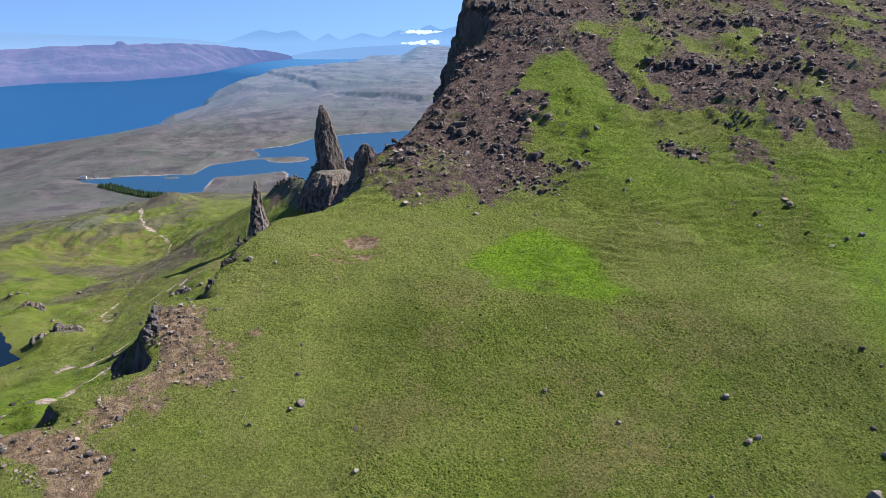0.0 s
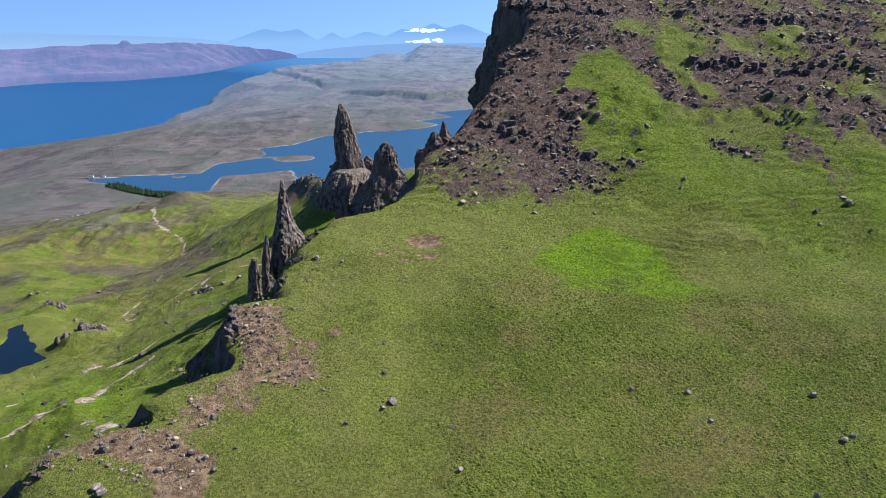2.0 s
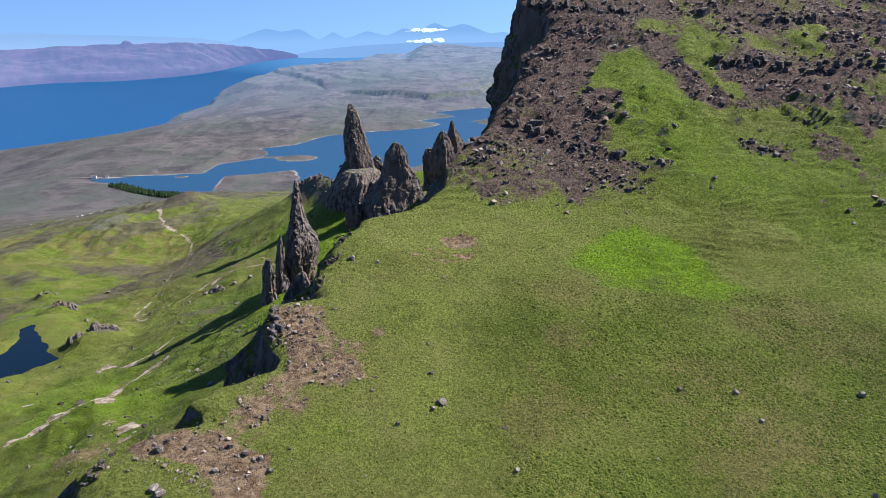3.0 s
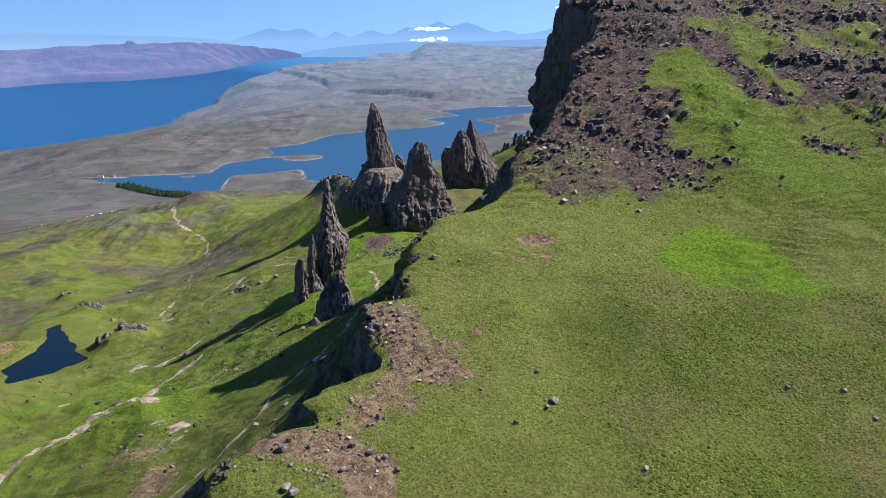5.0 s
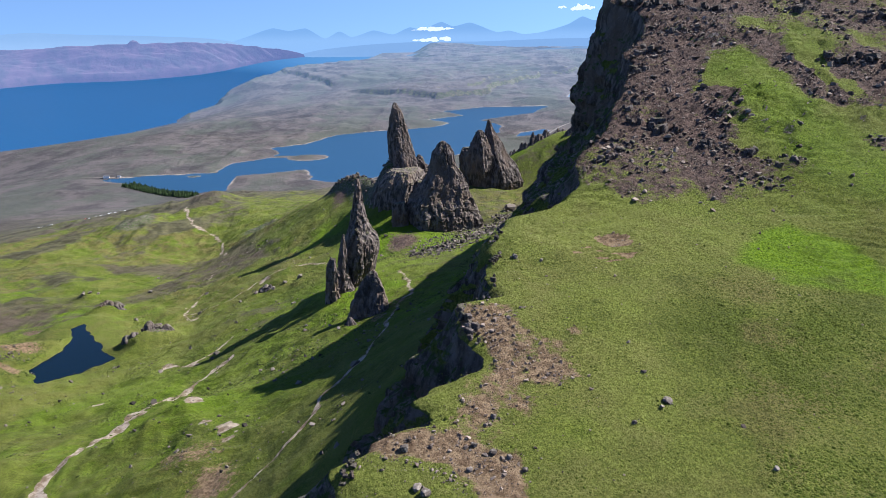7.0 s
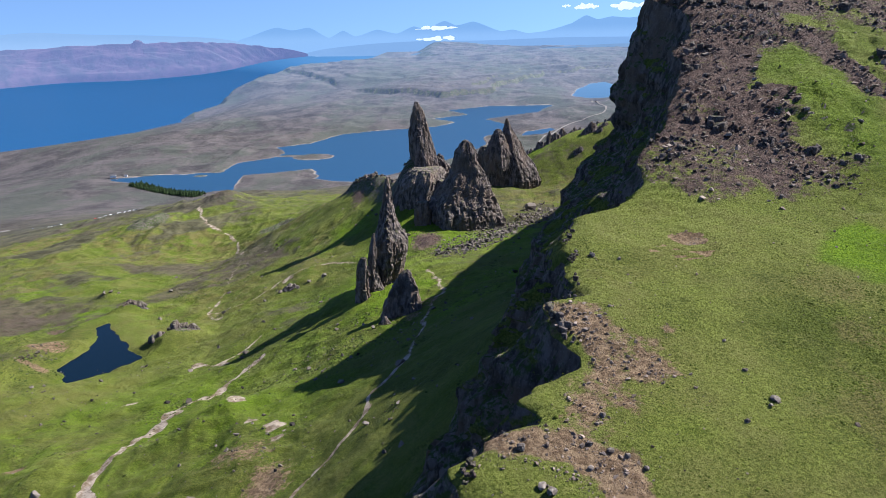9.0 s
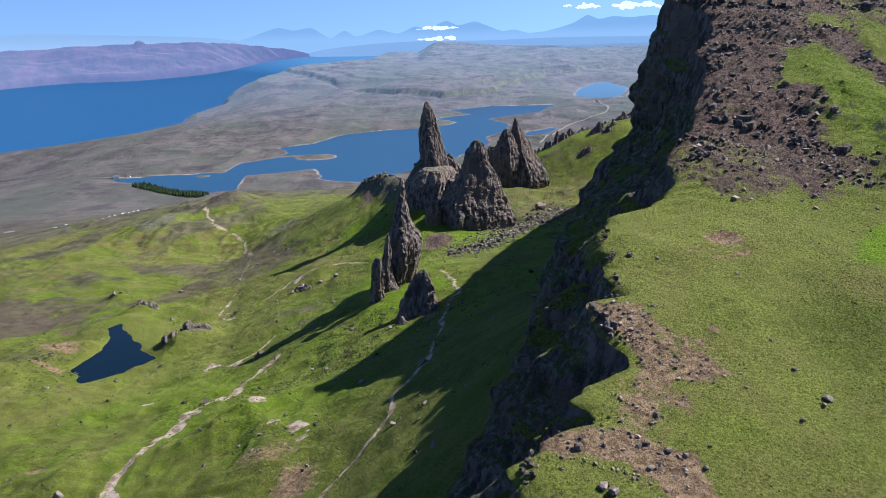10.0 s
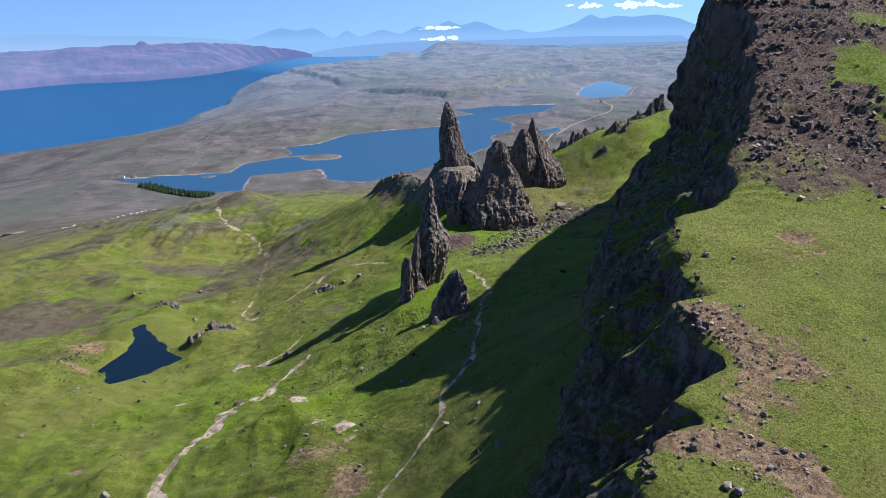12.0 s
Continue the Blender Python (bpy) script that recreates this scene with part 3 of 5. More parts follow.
LAWNS = ([(41.7, 232), (50.6, 227), (47, 214.5), (37.8, 216)], [(54, 219), (61, 208), (56, 199), (47, 191), (49, 205)], [(50, 190), (56.6, 192), (59, 181), (53, 176)], [(116.6, 222), (121, 219), (119, 198.6), (111.5, 193), (113, 206)],
         [(82, 217), (95, 219), (89, 204), (80, 206)], [(79, 190), (99, 188.5), (98, 181), (77, 177)], [(20, 168), (31, 170), (30, 159), (24, 159)])
STRIPS = ([(48, 163.5), (61, 161.5), (60, 155), (50, 157.5)], [(65, 168), (74.7, 158), (74, 152), (63.6, 155.5)], [(75.5, 153), (73.4, 143), (72.4, 136), (70.6, 137), (71.4, 144), (72.5, 153)])
GULLIES = (([(114, 262), (114, 242), (106.6, 203), (107.3, 182.6), (105, 168)], 2.4), ([(103, 240), (102, 222), (99, 206)], 4.0), ([(92.5, 175), (91.5, 164)], 4.2), ([(76, 186), (76.5, 178)], 2.4), ([(82, 174), (80.5, 165)], 2.2),
           ([(38, 210), (44, 200), (45, 184)], 3.0), ([(55, 198), (58, 191), (61, 180)], 2.0), ([(49.5, 186), (51.5, 179)], 1.6), ([(14, 186), (22, 184), (24, 180)], 2.4))
WORN = [(-53, 105.5), (-43, 104.5), (-42, 97), (-35.5, 94), (-33.8, 86.3), (-40.2, 83.5), (-45.8, 76), (-49, 73), (-52.6, 75), (-50.6, 83), (-46, 90.5), (-48, 94.5), (-53, 96)]
TRODDEN = [(-64, 74.6), (-58.5, 75.5), (-52.6, 75.8), (-49, 73.2), (-44, 71), (-43, 64), (-42, 52), (-47, 52), (-49.8, 64), (-52.7, 68.8), (-57.5, 70.8), (-63, 72)]
FRESH = ([(-1.9, 117), (5, 111), (13.8, 108.8), (30, 107), (24.2, 122), (17.2, 134.6), (7.4, 129.5)], [(20, 194.7), (31, 209), (42, 185), (43.6, 172), (76.6, 152), (57.7, 114.7), (47.6, 126.8), (39.5, 148.6), (29, 155), (24, 170)],
         [(79, 156), (104, 162), (130, 150), (100, 84), (64, 84), (64, 100), (68, 120)])
ROUGH = [(-18.4, 98), (-13, 111.5), (-2, 109), (30, 106.2), (46, 99), (62, 90), (60, 40), (-12, 40), (-14.7, 80)]


def masks(x, y, side):
    """Where soil, scree and fresh grass lie on the plateau."""
    wx, wy = x + 2.2 * n2(x / 6, y / 6, 71) + 0.8 * n2(x / 1.8, y / 1.8, 73), y + 2.2 * n2(x / 6, y / 6, 72) + 0.8 * n2(x / 1.8, y / 1.8, 77)
    streak = 0.30 * n2((x + 0.3 * y) / 4.5, y / 16, 70) + 0.25 * n2(x / 14, y / 10, 75)
    earth = within(wx, wy, SCREE, 5.5) * (0.80 - 0.18 * (1 - step(150, 185, y)) + 0.5 * streak)
    earth = np.maximum(earth, within(wx, wy, BROKEN, 3.0) * (0.62 + 0.9 * streak))
    for ring in LAWNS:
        earth = earth - 0.4 * within(wx, wy, ring, 4.0)
    for ring in STRIPS:
        earth = np.maximum(earth, 0.62 * within(wx, wy, ring, 1.6))
    for gully, wide in GULLIES:
        earth = np.maximum(earth, 1.1 * (1 - step(wide * 0.5, wide * 1.3, line_distance(wx, wy, gully))))
    cx, cy = x + 0.7 * n2(x / 2.2, y / 2.2, 71), y + 0.7 * n2(x / 2.2, y / 2.2, 72)
    earth = np.maximum(earth, (0.78 + 0.25 * n2(x / 3.5, y / 3.5, 74)) * within(cx, cy, WORN, 4.0))
    earth = np.maximum(earth, 1.0 * within(cx, cy, TRODDEN, 1.6))
    earth = np.maximum(earth, 0.55 * bump_at(x, y, -33, 96.6, 2.2, 1.5))
    earth = np.maximum(earth, 1.4 * (np.hypot((x + 19.6) / 3.3, (y - 128.2) / 3.0) < 1 + 0.2 * n2(x / 1.2, y / 1.2, 79)))
    # little peat cuts beside the hollow
    cuts = step(0.25, 0.5, n2(x / 2.6, y / 0.9, 113))
    earth = np.maximum(earth, 0.9 * cuts * (bump_at(x, y, -23, 122.5, 6, 3.2) > 0.35))
    earth = earth * (side > 0)
    lush = 0.12 * n2(x / 17, y / 17, 76) * step(100, 120, y)
    for ring, a in zip(FRESH, (1.0, 0.42, 0.7)):
        lush = np.maximum(lush, a * within(wx, wy, ring, 1.8 if a == 1.0 else 5.0))
    return np.clip(earth, 0, 1.5), np.clip(lush + 0.3 * bump_at(x, y, -38, 76, 5, 4), 0, 1)


def build_ground():
    ys = [-3000, -2200, -1600, -1100, -750, -500, -330, -200, -120, -70, -35, -10, 10, 25, 36, 44]
    y = 50.0
    while y < 12600:
        ys.append(y)
        y += 0.32 + 0.0026 * (y - 50) if y < 275 else (0.9 + 0.0048 * (y - 275) if y < 1800 else 7.0 + 0.0085 * (y - 1800))
    ys = np.array(ys)
    R = len(ys)
    yc = ys[:, None]
    xe = curve(yc, BRINK) + 0.6 * n2(yc / 5.5, 0.5, 81) * step(30, 60, yc) + 0.6 * n2(yc / 1.6, 0.5, 82) + 0.35 * n2(yc / 0.7, 0.5, 80)
    ft = np.array(FOOT, float)
    xf = curve(yc, ft[:, :2]) + 2.5 * n2(yc / 17, 3.5, 83)
    zf = curve(yc, ft[:, [0, 2]])
    # valley side
    u = np.linspace(0, 1, 400) ** 1.12
    w = np.concatenate([u, 1 + (np.linspace(0, 1, 16)[1:] ** 2) * 6])[None]
    W = np.maximum(yc, 0) * 0.92 + 190
    xl = xf - w * W
    Y = np.broadcast_to(yc, xl.shape)
    zl = valley(xl, Y)
    z0 = valley(xf, yc)
    dist = xf - xl
    zl = zl + (zf - z0) * np.exp(-dist / 24) * (1 - step(1200, 2000, Y))
    zl, sand = water_levels(xl, Y.copy(), zl)
    # plateau side
    v = np.concatenate([np.linspace(0, 1, 300) ** 1.1, 1 + np.linspace(0, 1, 14)[1:] ** 2 * 8])[None]
    V = np.clip(yc, 60, 4000) * 0.9 + 60
    xr = xe + v * V
    Yr = np.broadcast_to(yc, xr.shape)
    zr = plateau(xr, Yr)
    zr = zr - 0.9 * np.exp(-(xr - xe) / 1.6)
    farw = step(1400, 2400, Yr)
    zr = zr * (1 - farw) + far_land(xr, Yr) * farw
    zr, sand_r = water_levels(xr, Yr.copy(), zr)
    # crag face between brink and foot
    n = 140
    s = np.linspace(0, 1, n + 2)[1:-1][None]
    ze, zfoot = zr[:, :1], zl[:, :1]
    zc = ze + (zfoot - ze) * s
    Yf = np.broadcast_to(yc, zc.shape)
    crag = step(20, 60, Yf) * (1 - step(600, 1200, Yf))
    high = step(150, 215, Yf) * (1 - step(330, 420, Yf))
    lean = s ** 1.12 * (1 - high) + curve(np.broadcast_to(s, Yf.shape), TIERS) * high
    ledge = np.sin((zc + 3 * n3(Yf / 9, zc / 30, 0.5, 84)) * 2 * math.pi / 9.5)
    xc = xe + (xf - xe) * lean
    env = np.sin(np.pi * np.clip(s, 0, 1)) ** 0.7
    butt = 4.2 * (1 - 2 * np.abs(n3(Yf / 13, zc / 55, 1.5, 85))) + 2.2 * (1 - 2 * np.abs(n3(Yf / 5.2, zc / 22, 2.5, 86))) + 1.3 * n3(Yf / 1.7, zc / 5, 3.5, 87) + 0.8 * n3(Yf / 0.8, zc / 1.6, 4.5, 88)
    jy, jz = Yf + 1.2 * n3(Yf / 4, zc / 4, 7.5, 97), zc + 1.2 * n3(Yf / 4, zc / 4, 8.5, 98)
    block = 2.2 * (hash3(np.floor(jy / 3.4).astype(np.int64), np.floor(jz / 7).astype(np.int64), 1, 99) - 0.5) + 1.7 * (hash3(np.floor(jy / 1.5).astype(np.int64), np.floor(jz / 2.6).astype(np.int64), 2, 99) - 0.5)
    xc = xc - crag * env * (butt * (1 - 0.35 * high) - 1.2 - 3.0 * high + 0.9 * ledge + block)
    yo = Yf + crag * env * (1.0 * n3(Yf / 4, zc / 6, 5.5, 89))
    X = np.concatenate([xl[:, ::-1], xc[:, ::-1], xr], 1)
    Yall = np.concatenate([np.broadcast_to(yc, xl.shape)[:, ::-1], yo[:, ::-1], Yr], 1)
    Z = np.concatenate([zl[:, ::-1], zc[:, ::-1], zr], 1)
    P = np.stack([X, Yall, Z], -1)
    # masks
    gx = np.gradient(Z, axis=1) / np.where(np.abs(np.gradient(X, axis=1)) < 1e-3, -1e-3, np.gradient(X, axis=1))
    gy = np.gradient(Z, axis=0) / np.maximum(np.gradient(Yall, axis=0), 0.05)
    steep = np.hypot(gx, gy)
    nl, nc = xl.shape[1], n
    rock = step(0.95, 1.7, steep) * (1 - step(900, 2500, Yall)) + 0.62 * step(0.25, 0.5, steep) * step(2000, 3000, Yall)
    rock[:, nl:nl + nc] = np.maximum(rock[:, nl:nl + nc], (0.56 + 0.5 * n3(Yf / 7, zc / 5, 6.5, 90))[:, ::-1] * crag[:, ::-1])
    rock = np.maximum(rock, (1.0 + 0.35 * n2(X / 9, Yall / 9, 96)) * np.exp(-(line_distance(X, Yall, [(-95, 488), (-112, 520), (-128, 560), (-150, 590), (-165, 600)]) / 19) ** 2))
    for cx, cy, rx, ry in ((-424, 757, 26, 40), (-205, 640, 40, 26), (-250, 690, 30, 18), (-232, 364, 10, 6), (-291, 425, 9, 4), (-1215, 1738, 80, 14)):
        rock = np.maximum(rock, 1.05 * bump_at(X, Yall, cx, cy, rx, ry))
    side = np.concatenate([-np.ones(nl + nc), np.ones(xr.shape[1])])[None]
    earth, lush = masks(X, Yall, side)
    earth[:, :nl + nc] = 0
    # scree apron under the pinnacles, boggy soil by the tracks
    for cx, cy, rx, ry, a in ((-84, 415, 12, 22, 1.0), (-296, 322, 9, 5, 1.3), (-308, 350, 16, 6, 1.3), (-325, 395, 8, 4, 1.0), (-205, 210, 7, 4, 0.9), (-228, 205, 5, 3, 1.0), (-250, 185, 8, 3, 1.1), (-130, 168, 14, 9, 0.6), (-118, 150, 8, 12, 0.8), (-145, 560, 9, 40, 0.8),
                              (-85, 268, 4, 8, 0.8), (-76, 285, 9, 12, 0.45), (-125, 120, 30, 7, 0.9), (-30, 430, 22, 30, 0.35)):
        earth = np.maximum(earth, a * bump_at(X, Yall, cx, cy, rx, ry) * (side < 0))
    lush[:, :nl] = np.clip(0.16 + 0.6 * fbm(xl, Y, 70, 3, 92) - 0.55 * step(380, 650, Y) + 0.2 * step(-160, -100, xl) + 0.9 * bump_at(xl, Y, 60, 640, 130, 90), 0, 0.85)[:, ::-1]
    moor = step(380, 1150, Yall) * (0.8 + 0.2 * step(1000, 1500, Yall)) - 0.5 * bump_at(X, Yall, 60, 640, 150, 120) - 0.4 * bump_at(X, Yall, -60, 470, 70, 90)
    moor = np.maximum(moor, (side < 0) * (0.35 * step(-220, -420, X) + 0.52 * step(-0.15, 0.5, fbm(X, Yall, 85, 4, 111)) * step(250, 400, Yall)))
    rough = within(X + 3 * n2(X / 7, Yall / 7, 101), Yall + 3 * n2(X / 7, Yall / 7, 100), ROUGH, 9.0)
    turf = np.clip((0.85 - 0.5 * rough) * (1 - 0.6 * step(-15, 40, X)) + 0.25 * n2(X / 8, Yall / 8, 102), 0, 0.95) * (side > 0)
    turf = turf + np.clip(0.34 + 0.55 * fbm(X, Yall, 46, 3, 103), 0, 0.75) * (side < 0) * (1 - 0.6 * step(240, 460, Yall)) * (1 - step(700, 1200, Yall))
    # rough darker growth: tussocks on the plateau, bracken and bog in the valley
    rush = step(0.0, 0.55, fbm(X, Yall, 15, 4, 104)) * (side > 0) * (0.1 + 0.6 * rough) * (1 - 0.8 * np.clip(lush, 0, 1))
    for cx, cy, rx, ry in ((-32, 102.6, 1.7, 1.4), (-28.3, 104, 1.3, 1.0), (-28.3, 100.4, 1.8, 1.3), (16.3, 110, 5, 2.6), (-12, 112, 3, 3.5), (-34, 95.5, 1.5, 1.2)):
        rush = np.maximum(rush, 1.1 * bump_at(X, Yall, cx, cy, rx, ry) * (side > 0))
    rush = rush + step(0.1, 0.5, fbm(X, Yall, 34, 4, 106)) * (side < 0) * (1 - step(600, 1000, Yall))
    for cx, cy, rx, ry in ((-247, 335, 14, 22), (-232, 350, 16, 14), (-322, 338, 16, 9), (-312, 312, 16, 7), (-335, 305, 14, 10), (-160, 200, 14, 9), (-150, 185, 12, 8), (-185, 330, 12, 8), (-128, 165, 16, 12), (-108, 190, 12, 20)):
        rush = np.maximum(rush, 1.1 * bump_at(X, Yall, cx, cy, rx, ry) * (side < 0))
    rush = np.clip(rush, 0, 1)
    sedge = np.clip(step(-0.1, 0.5, fbm(X, Yall, 90, 4, 107)) * (0.35 + 0.65 * step(330, 520, Yall)) * (side < 0) * (1 - step(900, 1300, Yall)) + 0.8 * step(-0.1, 0.5, fbm(X, Yall, 17, 4, 108)) * (side > 0) * (1 - step(130, 150, Yall)) * (1 - np.clip(lush, 0, 1)) * (0.35 + 0.65 * rough), 0, 1)
    tan = (1 - step(134, 141, Yall)) * (side > 0) + (side < 0) * (1 - step(340, 420, Yall)) * 0.9
    track = np.zeros_like(Z)
    near = (Yall < 900) & (side < 0)
    for name, (pts, half) in TRACKS.items():
        m = (Yall < 900) & (side < 0) & (np.abs(X + 200) < 260)
        d = line_distance(X[m] + 1.8 * half * n2(X[m] / 9, Yall[m] / 9, 109), Yall[m], pts) + 0.35 * half * n2(X[m] / 2.5, Yall[m] / 2.5, 94) + 0.35 * half * n2(X[m] / 12, Yall[m] / 12, 110)
        track[m] = np.maximum(track[m], (1 - step(half * 0.5, half * 1.4, d)) * (0.95 + 0.35 * n2(X[m] / 7, Yall[m] / 7, 112)))
    for cx, cy, rx, ry in ((-125, 184, 4.5, 4), (-145.6, 209, 5, 4), (-178, 420, 4.5, 5), (-200, 313, 5, 3.5), (-188, 308, 5, 4), (-228, 415, 3, 8), (-214, 387, 4, 4), (-133.7, 190, 3, 2.5), (-121, 176, 3, 3), (-213, 267, 9, 1.6)):
        m = near & (np.abs(X - cx) < 30) & (np.abs(Yall - cy) < 30)
        track[m] = np.maximum(track[m], 1.0 * bump_at(X[m], Yall[m], cx, cy, rx, ry) + 0.75 * n2(X[m] / 2.6, Yall[m] / 2.6, 95) * bump_at(X[m], Yall[m], cx, cy, 2 * rx, 2 * ry) - 0.15)
    sand_all = np.concatenate([sand[:, ::-1], np.zeros_like(zc), sand_r], 1)
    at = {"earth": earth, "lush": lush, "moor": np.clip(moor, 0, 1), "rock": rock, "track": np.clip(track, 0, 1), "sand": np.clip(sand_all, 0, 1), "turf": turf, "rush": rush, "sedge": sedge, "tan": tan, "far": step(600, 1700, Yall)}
    flat = np.ones((Z.shape[0] - 1, Z.shape[1] - 1), bool)
    flat[:, nl - 1:nl + nc + 1] = False                  # crags keep their edges
    cut = int(np.searchsorted(ys, 2800))                # beyond this the moor is distance, with haze put in as emission
    far = draw_in(P[cut:])
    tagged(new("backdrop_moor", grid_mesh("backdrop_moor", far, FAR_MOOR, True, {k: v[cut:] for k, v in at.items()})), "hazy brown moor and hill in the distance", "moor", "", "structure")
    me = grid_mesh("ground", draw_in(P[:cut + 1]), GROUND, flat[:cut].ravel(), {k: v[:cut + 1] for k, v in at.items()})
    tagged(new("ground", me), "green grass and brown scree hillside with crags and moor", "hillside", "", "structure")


build_ground()


def height(x, y):
    """Height of the plateau or of the valley floor, away from the crags."""
    x, y = np.atleast_1d(np.asarray(x, float)), np.atleast_1d(np.asarray(y, float))
    ft = np.array(FOOT, float)
    xe, xf, zf = curve(y, BRINK), curve(y, ft[:, :2]), curve(y, ft[:, [0, 2]])
    if (x > xe).all():
        return plateau(x, y)
    low = valley(x, y) + (zf - valley(xf, y)) * np.exp(-np.maximum(xf - x, 0) / 24)
    return np.where(x > xe, plateau(x, y), low)


# ---- water ----
def sheet(name, shore, level, cell, material, label):
    pts = np.array(shore, float)
    lo, hi = pts.min(0) - 2 * cell, pts.max(0) + 2 * cell
    gx, gy = np.meshgrid(np.arange(lo[0], hi[0] + cell, cell), np.arange(lo[1], hi[1] + cell, cell))
    d = shore_distance(gx, gy, shore)
    near = np.minimum(np.minimum(d[:-1, :-1], d[1:, 1:]), np.minimum(d[1:, :-1], d[:-1, 1:])) < cell * 0.6
    P = np.stack([gx, gy, np.full_like(gx, level)], -1)
    me = grid_mesh(name, draw_in(P), material, True, None, near)
    return tagged(new(name, me), label, "water", "", "structure")


sheet("water_loch", LOCH_SHORE, 137, 30, LOCH, "calm blue freshwater loch among brown moorland")
sheet("water_tarn", TARN_SHORE, 137, 40, TARN, "small hazy blue loch far across the moor")
sheet("water_inlet", INLET_SHORE, 137, 20, LOCH, "narrow blue arm of a loch")
sheet("water_pond", POND_SHORE, 383.6, 3, POND, "dark blue pond in a grassy hollow")
_r = np.concatenate([[900], np.geomspace(1500, 15500, 90)])[:, None]
_a = np.linspace(0, 2 * math.pi, 181)[None]
_sea = np.stack([-45 + _r * np.sin(_a), _r * np.cos(_a), np.broadcast_to(0.0, (91, 181))], -1)
_cut = int(np.searchsorted(_r[:, 0], 8300))
tagged(new("water_sea", grid_mesh("water_sea", draw_in(_sea[:_cut + 1]), SEA, True)), "deep blue sea sound between moor and island", "sea", "", "structure")
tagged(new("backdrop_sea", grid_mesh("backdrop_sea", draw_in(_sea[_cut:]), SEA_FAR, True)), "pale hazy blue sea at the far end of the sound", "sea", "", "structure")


# ---- distance ----
def range_of_hills(name, crest, y, base, thick, material, label, rough, seed):
    """A far ridge: foot, slope, crest and back."""
    k = np.array(crest, float)
    xs = np.linspace(k[0, 0], k[-1, 0], 420)
    top = curve(xs, crest)
    top = np.interp(xs, k[:, 0], k[:, 1]) * 0.55 + top * 0.45
    rows = []
    for s in np.linspace(0, 0.72, 26):
        f = s / 0.72 if s < 0.72 else 1 - (s - 0.72) / 0.28
        z = base + (top - base) * f ** 0.85
        yy = y + thick * (s - 0.72) * 1.4 + 0 * xs
        z = z + rough * f * (ridge(xs, yy + 0.5 * z, 2600 * thick / 8000, 4, seed) - 0.6) * (1 - f ** 3)
        rows.append(np.stack([xs, yy, z], -1))
    return tagged(new(name, grid_mesh(name, draw_in(np.array(rows)), material)), label, "mountains", "", "structure")


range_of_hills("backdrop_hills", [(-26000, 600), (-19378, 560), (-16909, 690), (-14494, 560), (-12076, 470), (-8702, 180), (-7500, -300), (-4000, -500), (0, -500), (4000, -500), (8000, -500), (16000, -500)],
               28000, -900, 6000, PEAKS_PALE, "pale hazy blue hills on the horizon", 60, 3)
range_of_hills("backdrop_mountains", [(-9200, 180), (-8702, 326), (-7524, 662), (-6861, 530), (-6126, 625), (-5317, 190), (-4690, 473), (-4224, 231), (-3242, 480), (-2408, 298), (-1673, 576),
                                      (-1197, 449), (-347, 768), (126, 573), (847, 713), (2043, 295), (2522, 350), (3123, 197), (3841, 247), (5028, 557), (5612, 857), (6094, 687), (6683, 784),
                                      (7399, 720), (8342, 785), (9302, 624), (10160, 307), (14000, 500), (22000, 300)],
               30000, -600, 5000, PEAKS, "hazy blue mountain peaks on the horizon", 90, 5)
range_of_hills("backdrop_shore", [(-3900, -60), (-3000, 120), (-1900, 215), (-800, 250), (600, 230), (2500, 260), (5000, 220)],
               15800, -300, 2600, SHORE_HAZE, "low pale hazy blue land beyond the sound", 40, 7)
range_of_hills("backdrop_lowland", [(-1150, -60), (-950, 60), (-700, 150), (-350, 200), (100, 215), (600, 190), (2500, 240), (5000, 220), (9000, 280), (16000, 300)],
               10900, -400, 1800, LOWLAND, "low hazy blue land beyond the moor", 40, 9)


def island():
    """Long heather-covered island across the sound: shore, slopes, crest and back, by bearing (sideways / ahead)."""
    fall = [(-1.3, 0.030), (-0.80, 0.021), (-0.648, 0.0185), (-0.599, 0.0182), (-0.541, 0.0145), (-0.468, 0.0139), (-0.438, 0.0134),
            (-0.40, 0.0132), (-0.345, 0.0134), (-0.28, 0.0203), (-0.21, 0.0318), (-0.195, 0.0375)]
    crest = [(-1.3, 9000), (-0.65, 10300), (-0.44, 10500), (-0.345, 11600), (-0.28, 13600), (-0.195, 15900)]
    shore = [(-1.3, 6500), (-0.655, 7728), (-0.571, 8364), (-0.43, 8830), (-0.3225, 10418), (-0.2395, 14074), (-0.195, 15400)]
    b = np.linspace(-1.3, -0.195, 520)
    d0, d1, k = curve(b, shore), curve(b, crest), curve(b, fall)
    rows = []
    for s in np.linspace(0, 1, 44):
        f = s / 0.85 if s < 0.85 else 1 - (s - 0.85) / 0.15
        d = d0 + (d1 - d0) * s / 0.85
        x, y = -88 + b * d, d
        z = -30 + (560 - k * d1 + 30) * (0.2 * step(0, 0.05, f) + 0.8 * f ** 0.9) + 58 * np.exp(-((b + 0.4465) / 0.007) ** 4) * f ** 10
        z = z + (34 * f * (1 - f) * ridge(x, y, 900, 5, 12) + 26 * step(0.05, 0.2, f) * (1 - 0.7 * f ** 2) * fbm(x, y, 380, 4, 14) + 9 * fbm(x, y, 240, 3, 15)) * step(0.195, 0.26, -b)
        rows.append(np.stack([x, y, z], -1))
    tagged(new("backdrop_island", grid_mesh("backdrop_island", draw_in(np.array(rows)), ISLAND)), "long purple heather island under blue haze across the sound", "island", "", "structure")


island()


